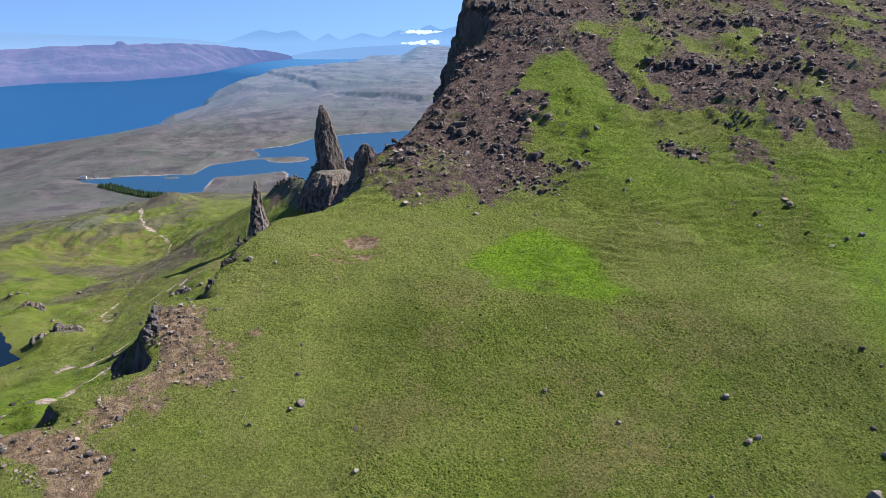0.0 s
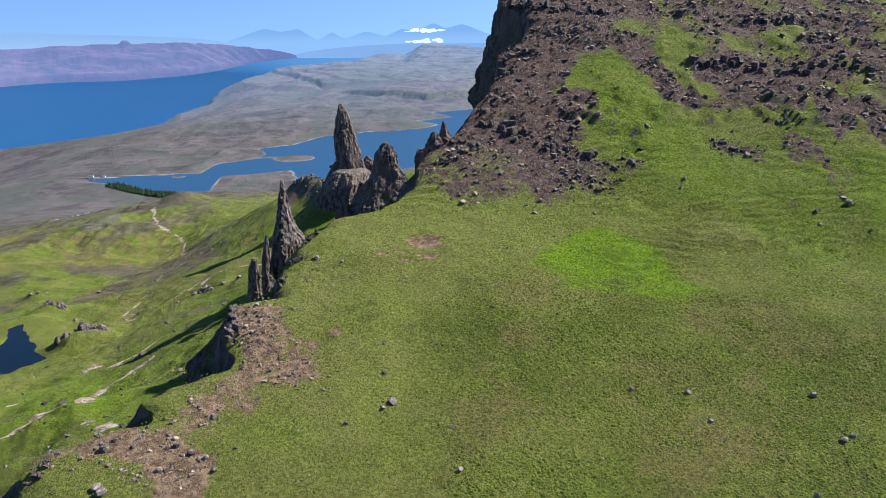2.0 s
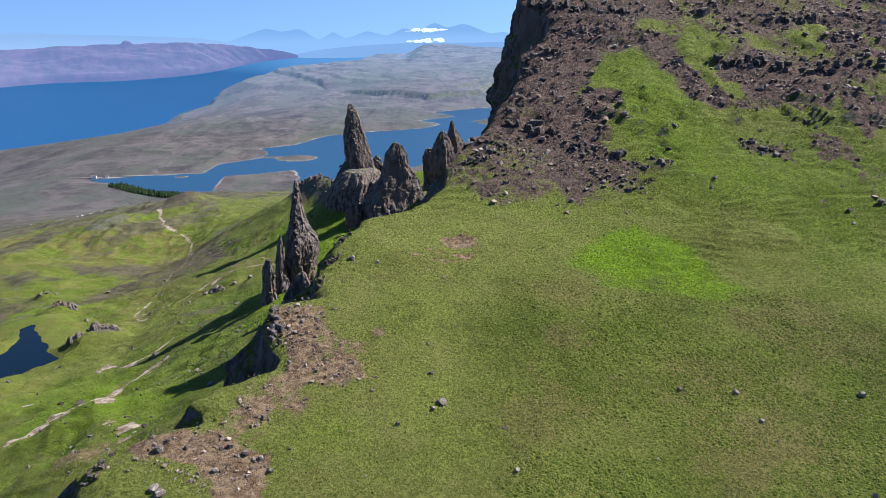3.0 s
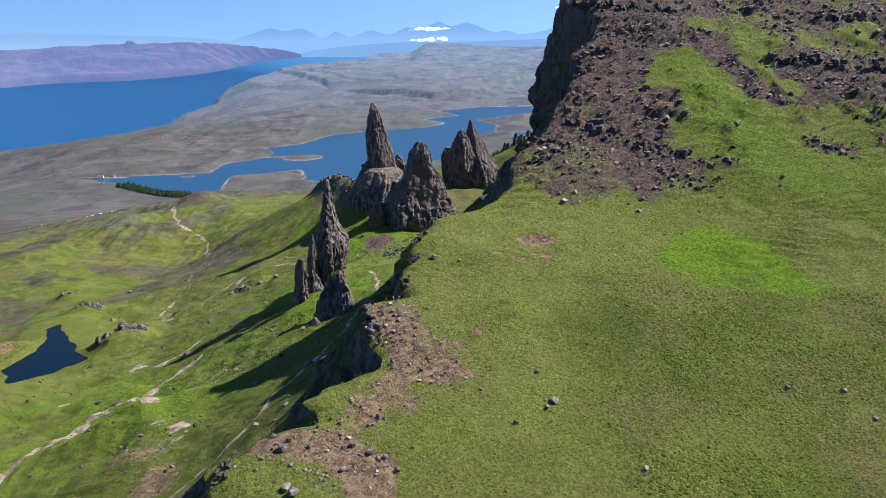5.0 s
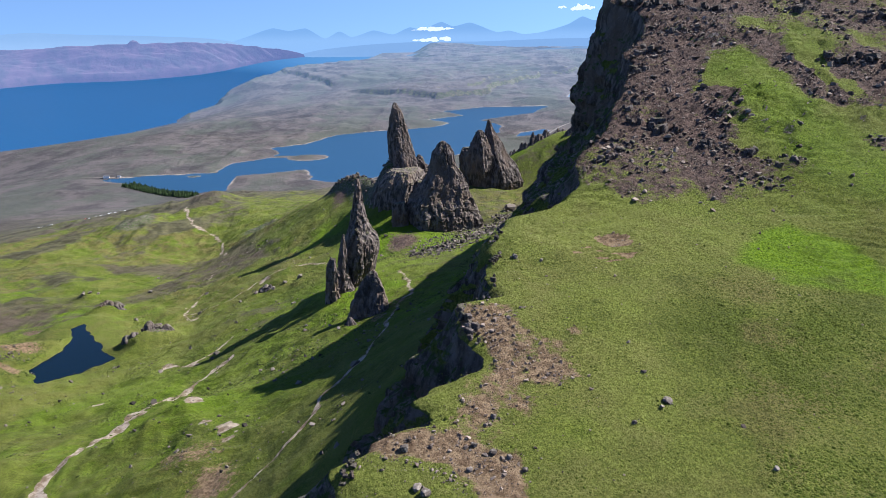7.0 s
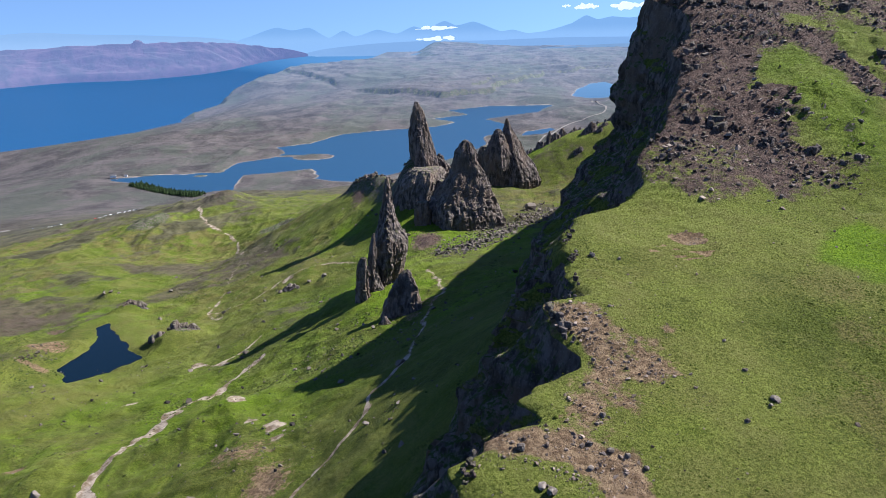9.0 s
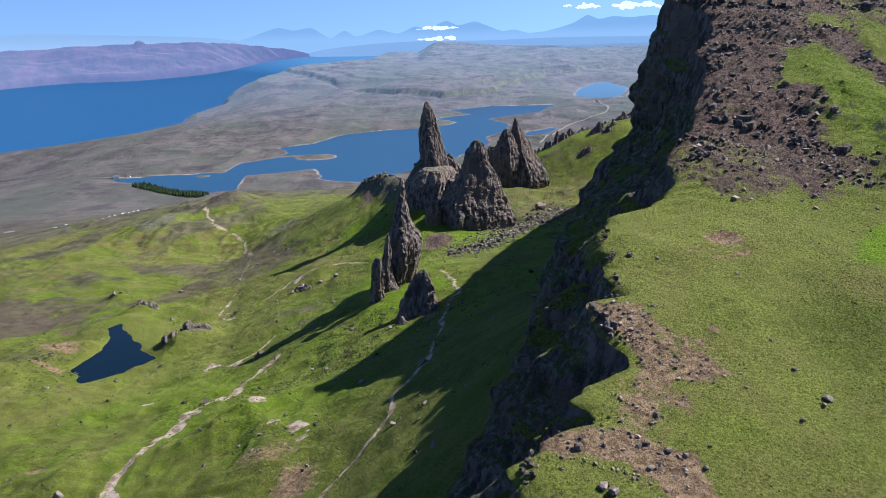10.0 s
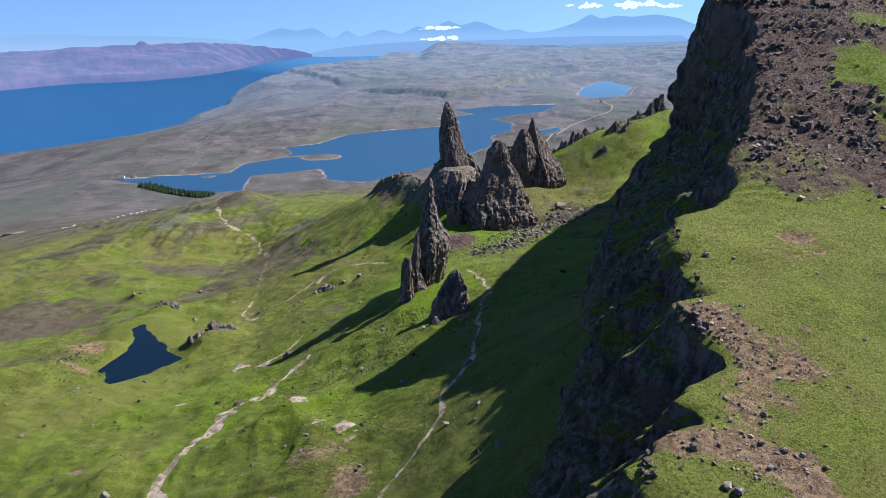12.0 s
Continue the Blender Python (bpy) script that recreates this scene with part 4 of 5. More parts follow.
# ---- rock stacks ----
def stack_mesh(name, yc, rows, depth=0.85, seed=1, rough=1.0, back=0.0, cut=1.0, around=128, rise=0.55):
    """A weathered pinnacle: rows of height, left and right edge; ribs, joints and ledges cut into it."""
    k = np.array(sorted(rows), float)
    z = np.arange(k[0, 0] - 8, k[-1, 0], rise)
    z = np.append(z, k[-1, 0])
    xl, xr = np.interp(z, k[:, 0], k[:, 1]), np.interp(z, k[:, 0], k[:, 2])
    under = np.maximum(k[0, 0] - z, 0)
    xl, xr = xl - under * 0.35, xr + under * 0.35
    cx, rx = (xl + xr) / 2, np.maximum((xr - xl) / 2, 0.25)
    ry = np.maximum(rx * depth, 0.3)
    a = np.linspace(0, 2 * math.pi, around + 1)[None, :-1]
    ca, sa = np.cos(a), np.sin(a)
    # a section of a few flat faces, each stepping in and out as it climbs
    rng = np.random.default_rng(seed)
    sides = 7
    turn = (np.arange(sides) + rng.uniform(-0.28, 0.28, sides)) * 2 * math.pi / sides + rng.uniform(0, 1)
    reach = np.full((len(z), a.shape[1]), 9.0)
    for k2, b in enumerate(turn):
        d2 = rng.uniform(0.78, 1.0) + 0.13 * n2(z / 24, k2 * 3.7, seed + 60)[:, None]
        face = np.cos(a - b)
        reach = np.minimum(reach, np.where(face > 0.05, d2 / np.maximum(face, 0.05), 9.0))
    ux, uy = ca * reach, sa * reach
    ux = np.where(ux > 0, ux / ux.max(1, keepdims=True), ux / -ux.min(1, keepdims=True))
    uy = uy / np.abs(uy).max(1, keepdims=True)
    X, Yy = rx[:, None] * ux, ry[:, None] * uy
    zz = z[:, None] + 0 * X
    size = np.minimum(rx, 14)[:, None]
    d = 0.10 + 0.10 * (1 - 2 * np.abs(n3(X / 5 + seed * 7, Yy / 5, zz / 44, seed))) + 0.06 * (1 - 2 * np.abs(n3(X / 2.1 + seed, Yy / 2.1, zz / 16, seed + 1)))
    d = d + 0.05 * n3(X / 6, Yy / 6, zz / 9, seed + 2)
    fine = 0.4 * (1 - 2 * np.abs(n3(X / 1.7, Yy / 1.7, zz / 4.4, seed + 3))) + 0.5 * n3(X / 0.7, Yy / 0.7, zz / 0.9, seed + 4)
    strata = np.sin((zz + 1.5 * n3(X / 6, Yy / 6, zz / 9, seed + 5)) * 2 * math.pi / 3.4)
    wx, wy = X + 0.8 * n3(X / 3, Yy / 3, zz / 3, seed + 7), Yy + 0.8 * n3(X / 3, Yy / 3, zz / 3, seed + 8)
    def joints(cell, tall, k):
        lift = tall * hash3(np.floor(wx / cell).astype(np.int64), np.floor(wy / cell).astype(np.int64), 0, seed + k + 20)
        return hash3(np.floor(wx / cell).astype(np.int64), np.floor(wy / cell).astype(np.int64), np.floor((zz + lift) / tall).astype(np.int64), seed + k) - 0.5
    block = 2.2 * joints(2.8, 22.0, 9) + 1.5 * joints(1.5, 8.0, 10) + 0.7 * joints(0.9, 2.6, 11)
    f = 1.02 + rough * (d - 0.1) * 0.8 * cut + rough * 0.55 * block / np.maximum(size, 2.5) + rough * (0.5 * fine + 0.05 * strata) / np.maximum(size, 2.0)
    X, Yy = X * f, Yy * f
    zz = zz + 0.5 * n3(X / 2, Yy / 2, zz / 2, seed + 6)
    back_y = back * (k[-1, 0] - z)[:, None] * -0.01
    P = np.stack([cx[:, None] + X, yc + Yy + back_y, zz], -1)
    R, C = P.shape[:2]
    idx = np.arange(R * C).reshape(R, C)
    nx = np.roll(idx, -1, 1)
    q = np.stack([idx[:-1], nx[:-1], nx[1:], idx[1:]], -1).reshape(-1, 4)
    verts = np.concatenate([P.reshape(-1, 3), [P[-1].mean(0) + (0, 0, 0.3)]])
    cap = np.stack([idx[-1], nx[-1], np.full(C, R * C), np.full(C, R * C)], -1)
    me = raw_mesh(name, verts, q, ROCK, False)
    bm = bmesh.new()
    bm.from_mesh(me)
    bm.verts.ensure_lookup_table()
    for t in cap:
        bm.faces.new([bm.verts[t[0]], bm.verts[t[1]], bm.verts[t[2]]])
    bm.to_mesh(me)
    bm.free()
    return me


def thing(name, label, category, group="", at=(0, 0, 0)):
    ob = new(name)
    ob.location = at
    return tagged(ob, label, category, group)


def pinnacle(label, parts):
    base = thing("rock_pinnacle", label, "rock pinnacle", "pinnacles below the crags")
    for name, me in parts:
        part(name, me, base)
    return base


OLD = [(508.8, -92.3, -90.1), (504, -94, -87.4), (497.5, -95.4, -85), (490.9, -96.5, -83.6), (484.3, -97.4, -82.2), (475.3, -97.7, -79.5), (467.4, -96.9, -77.5), (460.5, -95.6, -76.5), (455.9, -94.8, -76.4)]
PLINTH = [(463, -95, -76), (461, -97.5, -74), (456, -101.6, -72.5), (449.4, -106.3, -74), (440, -111, -79), (426.4, -114, -82), (412, -114, -83)]
MID = [(486.2, -59.4, -55.3), (483.8, -60.9, -52.6), (478.6, -64.1, -50.1), (470.2, -66.3, -48.9), (465.5, -67.2, -45.4), (457.5, -72.9, -41.8), (446.8, -80.6, -38.6), (435.8, -83, -32.1), (426.8, -83.3, -29.9), (418.8, -83.3, -29.5)]
RIGHT_A = [(482.4, -18.7, -17.1), (477.7, -20, -15.2), (472.4, -21.3, -12.5), (464.4, -22.9, -7.8), (453.6, -25.5, -2.8), (442.7, -27.1, 5), (428.9, -29.8, 10.7), (418, -29.8, 10.7)]
RIGHT_B = [(474.1, -27.6, -24.4), (469.4, -30.8, -21.7), (460.1, -35, -18), (450.7, -38.2, -15), (438.5, -38.3, -13), (424.5, -36, -12)]
RIGHT_C = [(458.6, -40.1, -34.7), (451.3, -43.1, -31.9), (441.7, -43.1, -29), (430, -42, -28)]
NEEDLE = [(487.1, -100.4, -99.2), (481.6, -101.6, -98.3), (475.2, -102.5, -97.5), (470.4, -103.4, -97), (465.6, -104.5, -96.1), (460.7, -106.1, -94.4), (455.8, -107.6, -91.1), (450.8, -108.3, -90.4), (445.7, -108.9, -91.5), (437, -110, -94), (430, -111, -96)]
BLADE = [(462.3, -106.9, -106.1), (458.3, -108.2, -105.9), (453.5, -109.4, -105.7), (446.9, -110.2, -105.4), (438, -110.8, -105)]
SMALL = [(452.1, -112.5, -109.9), (448.6, -113.9, -109.4), (443.7, -114.7, -109), (437.2, -115.4, -109.2), (430, -116, -109)]
STUB = [(458, -88.2, -87.1), (454.9, -91.1, -85.3), (450.5, -93.4, -83.8), (445.4, -96.1, -83), (440.9, -98, -82), (434, -100.3, -81)]

pinnacle("tall tapering basalt stack on a broad dark rock plinth", [
    ("spire", stack_mesh("spire", 490, OLD, 0.8, 11, 0.6)), ("plinth", stack_mesh("plinth", 476, PLINTH, 1.1, 12, 0.75)),
    ("buttress", stack_mesh("buttress", 447, [(446, -91, -84), (440, -93, -82.5), (425, -94, -82), (410, -95, -81)], 0.9, 13)),
    ("shoulder", stack_mesh("shoulder", 506, [(468, -76.5, -75), (464, -79, -72), (458, -81, -69), (450, -84, -66)], 0.9, 14))])
pinnacle("broad dark basalt pinnacle with a notched top", [
    ("peak", stack_mesh("peak", 455, MID, 0.7, 21, 0.75)), ("wall", stack_mesh("wall", 468, [(456, -78, -70), (448, -84, -66), (438, -88, -62), (425, -90, -60)], 0.6, 22, 0.75))])
pinnacle("double-topped sharp grey basalt pinnacle in sunlight", [
    ("peak", stack_mesh("peak", 590, RIGHT_A, 0.75, 31, 0.75)), ("shoulder", stack_mesh("shoulder", 585, RIGHT_B, 0.75, 32, 0.75)), ("spur", stack_mesh("spur", 590, RIGHT_C, 0.8, 33))])
pinnacle("slender jagged basalt needle above the grass slope", [
    ("needle", stack_mesh("needle", 336, NEEDLE, 1.4, 41, 0.85)), ("blade", stack_mesh("blade", 322, BLADE, 0.9, 42, 0.7)),
    ("tooth", stack_mesh("tooth", 313, SMALL, 0.9, 43, 0.7))])
pinnacle("short pyramidal rock stub beside the footpath", [("stub", stack_mesh("stub", 280, STUB, 0.8, 51, 0.75))])


# ---- loose rock ----
def hull_mesh(name, seed, material, points=15, squash=0.7):
    """An angular stone: the hull of a few scattered points, about 1 m across."""
    rng = random.Random(seed)
    bm = bmesh.new()
    for _ in range(points):
        v = Vector((rng.gauss(0, 1), rng.gauss(0, 1), rng.gauss(0, 1))).normalized() * rng.uniform(0.42, 0.56)
        v = Vector((max(-0.44, min(0.44, v.x)), max(-0.4, min(0.4, v.y)), max(-0.42, min(0.42, v.z)) * squash))
        bm.verts.new(v)
    res = bmesh.ops.convex_hull(bm, input=bm.verts)
    bmesh.ops.delete(bm, geom=[g for g in res["geom_interior"] if isinstance(g, bmesh.types.BMVert)], context="VERTS")
    me = bpy.data.meshes.new(name)
    bm.to_mesh(me)
    bm.free()
    me.materials.append(material)
    return me


def scatter(name, base, xs, ys, zs, sizes, tilt, seed, material, smooth=False, stretch=0.35):
    """Many small pieces of one kind in one mesh."""
    rng = np.random.default_rng(seed)
    n = len(xs)
    verts, faces, start = [], [], 0
    kinds = rng.integers(0, len(base), n)
    for k, me in enumerate(base):
        m = kinds == k
        c = int(m.sum())
        if not c:
            continue
        v = np.array([tuple(p.co) for p in me.vertices])
        f = np.array([tuple(p.vertices) for p in me.polygons])
        a = rng.uniform(0, 2 * math.pi, c)
        sx, sy, sz = (1 + stretch * rng.uniform(-1, 1, (3, c)))
        lx, ly = rng.normal(0, tilt, (2, c))
        px, py, pz = v[None, :, 0] * sx[:, None], v[None, :, 1] * sy[:, None], v[None, :, 2] * sz[:, None]
        pz, px = pz + lx[:, None] * px, px - lx[:, None] * pz
        pz, py = pz + ly[:, None] * py, py - ly[:, None] * pz
        qx, qy = px * np.cos(a)[:, None] - py * np.sin(a)[:, None], px * np.sin(a)[:, None] + py * np.cos(a)[:, None]
        s = sizes[m][:, None]
        P = np.stack([xs[m][:, None] + qx * s, ys[m][:, None] + qy * s, zs[m][:, None] + pz * s], -1)
        verts.append(P.reshape(-1, 3))
        faces.append((f[None] + start + (np.arange(c) * len(v))[:, None, None]).reshape(-1, f.shape[1]))
        start += c * len(v)
    return raw_mesh(name, np.concatenate(verts), np.concatenate(faces), material, smooth)


PEBBLES = [hull_mesh("pebble", 900 + i, GRAVEL, 9, 0.75) for i in range(5)]


def tuft_mesh(seed):
    """A low rounded clump of grass with a ragged rim."""
    rng = random.Random(seed)
    v = [(rng.uniform(-0.1, 0.1), rng.uniform(-0.1, 0.1), rng.uniform(0.2, 0.28))]
    for i in range(6):
        a = i * math.pi / 3 + rng.uniform(-0.2, 0.2)
        r = rng.uniform(0.24, 0.34)
        v.append((math.cos(a) * r, math.sin(a) * r, rng.uniform(0.12, 0.2)))
    for i in range(6):
        a = i * math.pi / 3 + rng.uniform(-0.3, 0.3)
        r = rng.uniform(0.42, 0.6)
        v.append((math.cos(a) * r, math.sin(a) * r, -0.12))
    f = [(0, 1 + i, 1 + (i + 1) % 6) for i in range(6)]
    for i in range(6):
        j = (i + 1) % 6
        f += [(1 + i, 7 + i, 7 + j), (1 + i, 7 + j, 1 + j)]
    me = bpy.data.meshes.new("tuft")
    me.from_pydata(v, [], f)
    return me


TUFTS = [tuft_mesh(i) for i in range(4)]


def spread(n, x0, x1, y0, y1, seed, weight):
    """Places in a stretch of the plan, thinned by a weight of 0 to 1."""
    rng = np.random.default_rng(seed)
    x, y = rng.uniform(x0, x1, n), rng.uniform(y0, y1, n)
    keep = rng.uniform(0, 1, n) < weight(x, y)
    return x[keep], y[keep], rng


def on_plateau(x, y):
    return x > curve(y, BRINK) + 0.6


def stony(x, y):
    e, _ = masks(x, y, np.ones_like(x))
    return on_plateau(x, y) * np.clip(step(0.25, 0.75, e) * (0.4 + 0.6 * step(-0.2, 0.5, n2(x / 6, y / 6, 201))) + 0.02 + 0.8 * np.exp(-(line_distance(x, y, [(-64, 70), (-57, 69.6), (-52, 67), (-50, 62)]) / 0.9) ** 2)
                                   + 0.5 * bump_at(x, y, -33, 96.6, 1.8, 1.2) + 0.4 * bump_at(x, y, -41, 102.4, 1.5, 1.0), 0, 1)


def lay_stones():
    # scree and stones of the plateau
    x, y, rng = spread(210000, -70, 190, 54, 262, 301, stony)
    thin = (y > 135) | (rng.random(len(x)) < 0.4)
    x, y = x[thin], y[thin]
    bx, by, rng = spread(14000, -66, -32, 58, 124, 305, stony)
    x, y = np.append(x, bx), np.append(y, by)
    size = np.minimum(0.13 + 0.14 * rng.pareto(1.9, len(x)), np.where(y < 135, 0.8, 1.4)) * (0.7 + y / 330)
    me = scatter("loose_stones", PEBBLES, x, y, height(x, y) + size * 0.12, size, 0.25, 302, GRAVEL)
    tagged(new("loose_stones", me), "loose brown-grey basalt scree stones on the slope", "stones", "", "stuff")
    # boulder-strewn slope under the pinnacles, and stones beside the path
    def rubble(x, y):
        d = line_distance(x, y, [(-66, 384), (-44, 412), (-20, 448), (4, 482)])
        w = np.exp(-(d / 12) ** 2) + 0.5 * bump_at(x, y, 2, 520, 14, 16) + 0.6 * bump_at(x, y, -126, 170, 15, 14) + 0.25 * bump_at(x, y, -82, 300, 14, 22) + 0.3 * bump_at(x, y, -100, 250, 30, 20)
        w = w + 0.35 * np.exp(-(line_distance(x, y, [(-95, 488), (-112, 520), (-128, 560), (-150, 590)]) / 12) ** 2)
        return np.clip(w + 0.05 + 0.1 * step(0.25, 0.6, fbm(x, y, 40, 3, 215)), 0, 1) * (shore_distance(x, y, POND_SHORE) > 2) * (x < curve(y, np.array(FOOT)[:, :2]) - 2)
    x, y, rng = spread(44000, -330, 60, 110, 600, 303, rubble)
    fx, fy, rng = spread(26000, -110, 30, 360, 510, 306, lambda x, y: rubble(x, y) * (rubble(x, y) > 0.2))
    x, y = np.append(x, fx), np.append(y, fy)
    size = np.minimum(0.45 + 0.45 * rng.pareto(2.2, len(x)), 3.4)
    me = scatter("rubble_stones", PEBBLES, x, y, height(x, y) + size * 0.12, size, 0.25, 304, RUBBLE)
    tagged(new("rubble_stones", me), "grey rubble and stones on the valley slopes", "stones", "", "stuff")


lay_stones()


def lay_grass():
    def tussocky(x, y):
        e, lush = masks(x, y, np.ones_like(x))
        return on_plateau(x, y) * (1 - step(0.25, 0.6, e)) * (0.12 + 0.88 * step(-0.35, 0.45, fbm(x, y, 11, 3, 211))) * (1 - 0.6 * step(0.3, 0.7, lush)) * (0.03 + 0.97 * within(x + 3 * n2(x / 7, y / 7, 101), y + 3 * n2(x / 7, y / 7, 100), ROUGH, 3.0))
    x, y, rng = spread(230000, -62, 120, 54, 150, 311, tussocky)
    size = rng.uniform(0.2, 0.5, len(x)) * (0.7 + 0.8 * rng.random(len(x)) ** 4)
    me = scatter("tussock_grass", TUFTS, x, y, height(x, y), size, 0.1, 312, TUFT, True)
    tagged(new("tussock_grass", me), "rough green and straw tussock grass", "grass", "", "stuff")
    def bracken(x, y):
        return (shore_distance(x, y, POND_SHORE) > 2.5) * (x < curve(y, np.array(FOOT)[:, :2]) - 3) * (0.02 + 0.98 * step(0.25, 0.7, fbm(x, y, 36, 3, 213)))
    x, y, rng = spread(48000, -360, -40, 100, 520, 313, bracken)
    size = rng.uniform(0.5, 1.3, len(x)) * (0.7 + 0.8 * rng.random(len(x)) ** 3)
    me = scatter("bracken", TUFTS, x, y, height(x, y), size, 0.1, 314, BRACKEN, True)
    tagged(new("bracken", me), "tufts of rough grass and bracken in the valley", "bracken", "", "stuff")


lay_grass()

BOULDERS = [hull_mesh("boulder", 700 + i, STONE, 22, 0.8) for i in range(8)]


def boulder(x, y, size, rng, label="angular grey basalt boulder on the grass", group="boulders on the hillside"):
    ob = new("boulder", rng.choice(BOULDERS))
    z = float(height(x, y)[0])
    ob.matrix_basis = pose(x, y, z + size * 0.24, rng.uniform(-20, 20), rng.uniform(-20, 20), rng.uniform(0, 360)) @ Matrix.Diagonal((size * rng.uniform(0.8, 1.25), size * rng.uniform(0.75, 1.1), size * rng.uniform(0.7, 1.1), 1))
    return tagged(ob, label, "boulder", group)


def lay_boulders():
    rng = random.Random(5)
    # single stones on the near grass
    for x, y, s in ((-23.1, 80.9, 1.2), (-24.2, 79.6, 0.8), (-24.7, 87.3, 0.8), (36.7, 84.3, 1.1), (36, 75, 1.1), (37.6, 75.8, 0.9), (47, 66, 1.8), (11, 85, 0.8), (20.2, 79.1, 0.8), (18.9, 84.7, 0.9), (71, 140, 1.5),
                    (-58.7, 71.9, 1.3), (-49.9, 72.8, 1.0), (-47.6, 71.4, 1.0), (-45.6, 70.8, 0.8), (-50.6, 68.6, 0.9), (-56.8, 65.6, 1.2), (-55.8, 64.7, 1.3), (-43.9, 68.6, 0.8), (-47.1, 78.4, 0.9), (-25.3, 93.8, 0.6),
                    (-40.2, 120.7, 1.3), (-35.4, 120.1, 0.8), (-28.9, 76.1, 0.9), (-41.1, 102.4, 0.8), (35, 168.8, 1.4), (5.4, 143.5, 1.2), (72, 124, 1.0), (76, 126, 1.0), (74, 129, 0.7), (80, 128, 1.2), (52.6, 72.6, 1.3),
                    (54, 78, 0.7), (28, 66, 0.8), (-14, 68, 0.8), (60, 92, 0.8), (73, 100, 1.0), (62, 133.5, 0.9)):
        boulder(x, y, s * 1.1, rng)
        for _ in range(rng.randint(0, 3)):               # splinters round it
            boulder(x + rng.gauss(0, 1.1), y + rng.gauss(0, 0.9), s * rng.uniform(0.2, 0.45), rng, "small angular stone beside a boulder on the grass")
    # blocks among the scree
    n = 0
    while n < 60:
        x, y = rng.uniform(-20, 120), rng.uniform(148, 235)
        w = float(stony(np.array([x]), np.array([y]))[0])
        if rng.random() < w:
            boulder(x, y, min(0.5 + 0.4 * rng.paretovariate(2.2), 2.0), rng, "angular dark basalt block lying in the scree", "blocks in the scree")
            n += 1
    # boulder field below the pinnacles
    line = [(-66, 384), (-44, 412), (-20, 448), (4, 482)]
    for _ in range(110):
        t = rng.random() * 2.999
        (ax, ay), (bx, by) = line[int(t)], line[int(t) + 1]
        f = t - int(t)
        boulder(ax + (bx - ax) * f + rng.gauss(0, 9), ay + (by - ay) * f + rng.gauss(0, 8), min(0.9 + 0.7 * rng.paretovariate(2.4), 4.0), rng,
                "grey fallen boulder in the rubble below the pinnacles", "boulder field")
    for x, y, s in ((-7, 497, 9), (-1, 492, 5), (-172, 402, 4), (-166, 396, 3.4), (-150, 402, 4.5), (-178, 398, 3), (-128, 250, 2), (-137, 262, 1.8), (-118, 230, 1.6), (-330, 476, 4), (-334, 473, 3), (-326, 480, 3.4), (-337, 479, 2.6)):
        boulder(x, y, s, rng, "large grey boulder standing in the valley grass", "valley boulders")


lay_boulders()


def block_mesh(seed):
    """A jointed block: a jittered box with a corner or two knocked off."""
    rng = random.Random(seed)
    bm = bmesh.new()
    for x in (-0.5, 0.5):
        for y in (-0.5, 0.5):
            for z in (-0.5, 0.5):
                k = rng.uniform(0.62, 1.0)
                bm.verts.new((x * k + rng.uniform(-0.1, 0.1), y * k + rng.uniform(-0.1, 0.1), z * k + rng.uniform(-0.12, 0.12)))
    for _ in range(3):
        bm.verts.new((rng.uniform(-0.5, 0.5), rng.uniform(-0.55, 0.55), rng.uniform(0.3, 0.62)))
    res = bmesh.ops.convex_hull(bm, input=bm.verts)
    bmesh.ops.delete(bm, geom=[g for g in res["geom_interior"] if isinstance(g, bmesh.types.BMVert)], context="VERTS")
    bmesh.ops.bevel(bm, geom=bm.edges[:], offset=0.035, segments=1, affect="EDGES")
    me = bpy.data.meshes.new("block")
    bm.to_mesh(me)
    bm.free()
    me.materials.append(CRAG)
    return me


BLOCKS = [block_mesh(800 + i) for i in range(10)]


def outcrop(ax, ay, bx, by, high, seed, label, deep=1.6, lift=None, gap=0.55):
    """A crag of fitted blocks along a line."""
    rng = random.Random(seed)
    length = math.hypot(bx - ax, by - ay)
    base = thing("rock_outcrop", label, "rock outcrop", "crags on the slope", ((ax + bx) / 2, (ay + by) / 2, float(height((ax + bx) / 2, (ay + by) / 2)[0])))
    n = max(4, int(length / (high * gap)) + 2)
    for i in range(n):
        for row in range(2):
            f = (i + rng.uniform(-0.3, 0.3)) / max(1, n - 1)
            x, y = ax + (bx - ax) * f + rng.uniform(-0.6, 0.6) * deep, ay + (by - ay) * f + (row - 0.3) * deep * 0.9 + rng.gauss(0, 0.9) * deep
            h = high * rng.choice((0.3, 0.45, 0.6, 0.8, 1.0, 1.2)) * (1 - 0.45 * abs(2 * f - 1)) * 0.6
            z = (float(height(x, y)[0]) if lift is None else lift) + h * 0.12 + row * 0.15 * h
            ob = new("block", rng.choice(BLOCKS))
            ob.parent = base
            ob.matrix_basis = Matrix.Translation(-Vector(base.location)) @ pose(x, y, z, rng.uniform(-16, 16), rng.uniform(-16, 16), rng.uniform(-60, 60)) @ Matrix.Diagonal((h * rng.uniform(0.7, 1.7), h * rng.uniform(0.8, 1.5), h * rng.uniform(0.8, 1.3), 1))
    return base


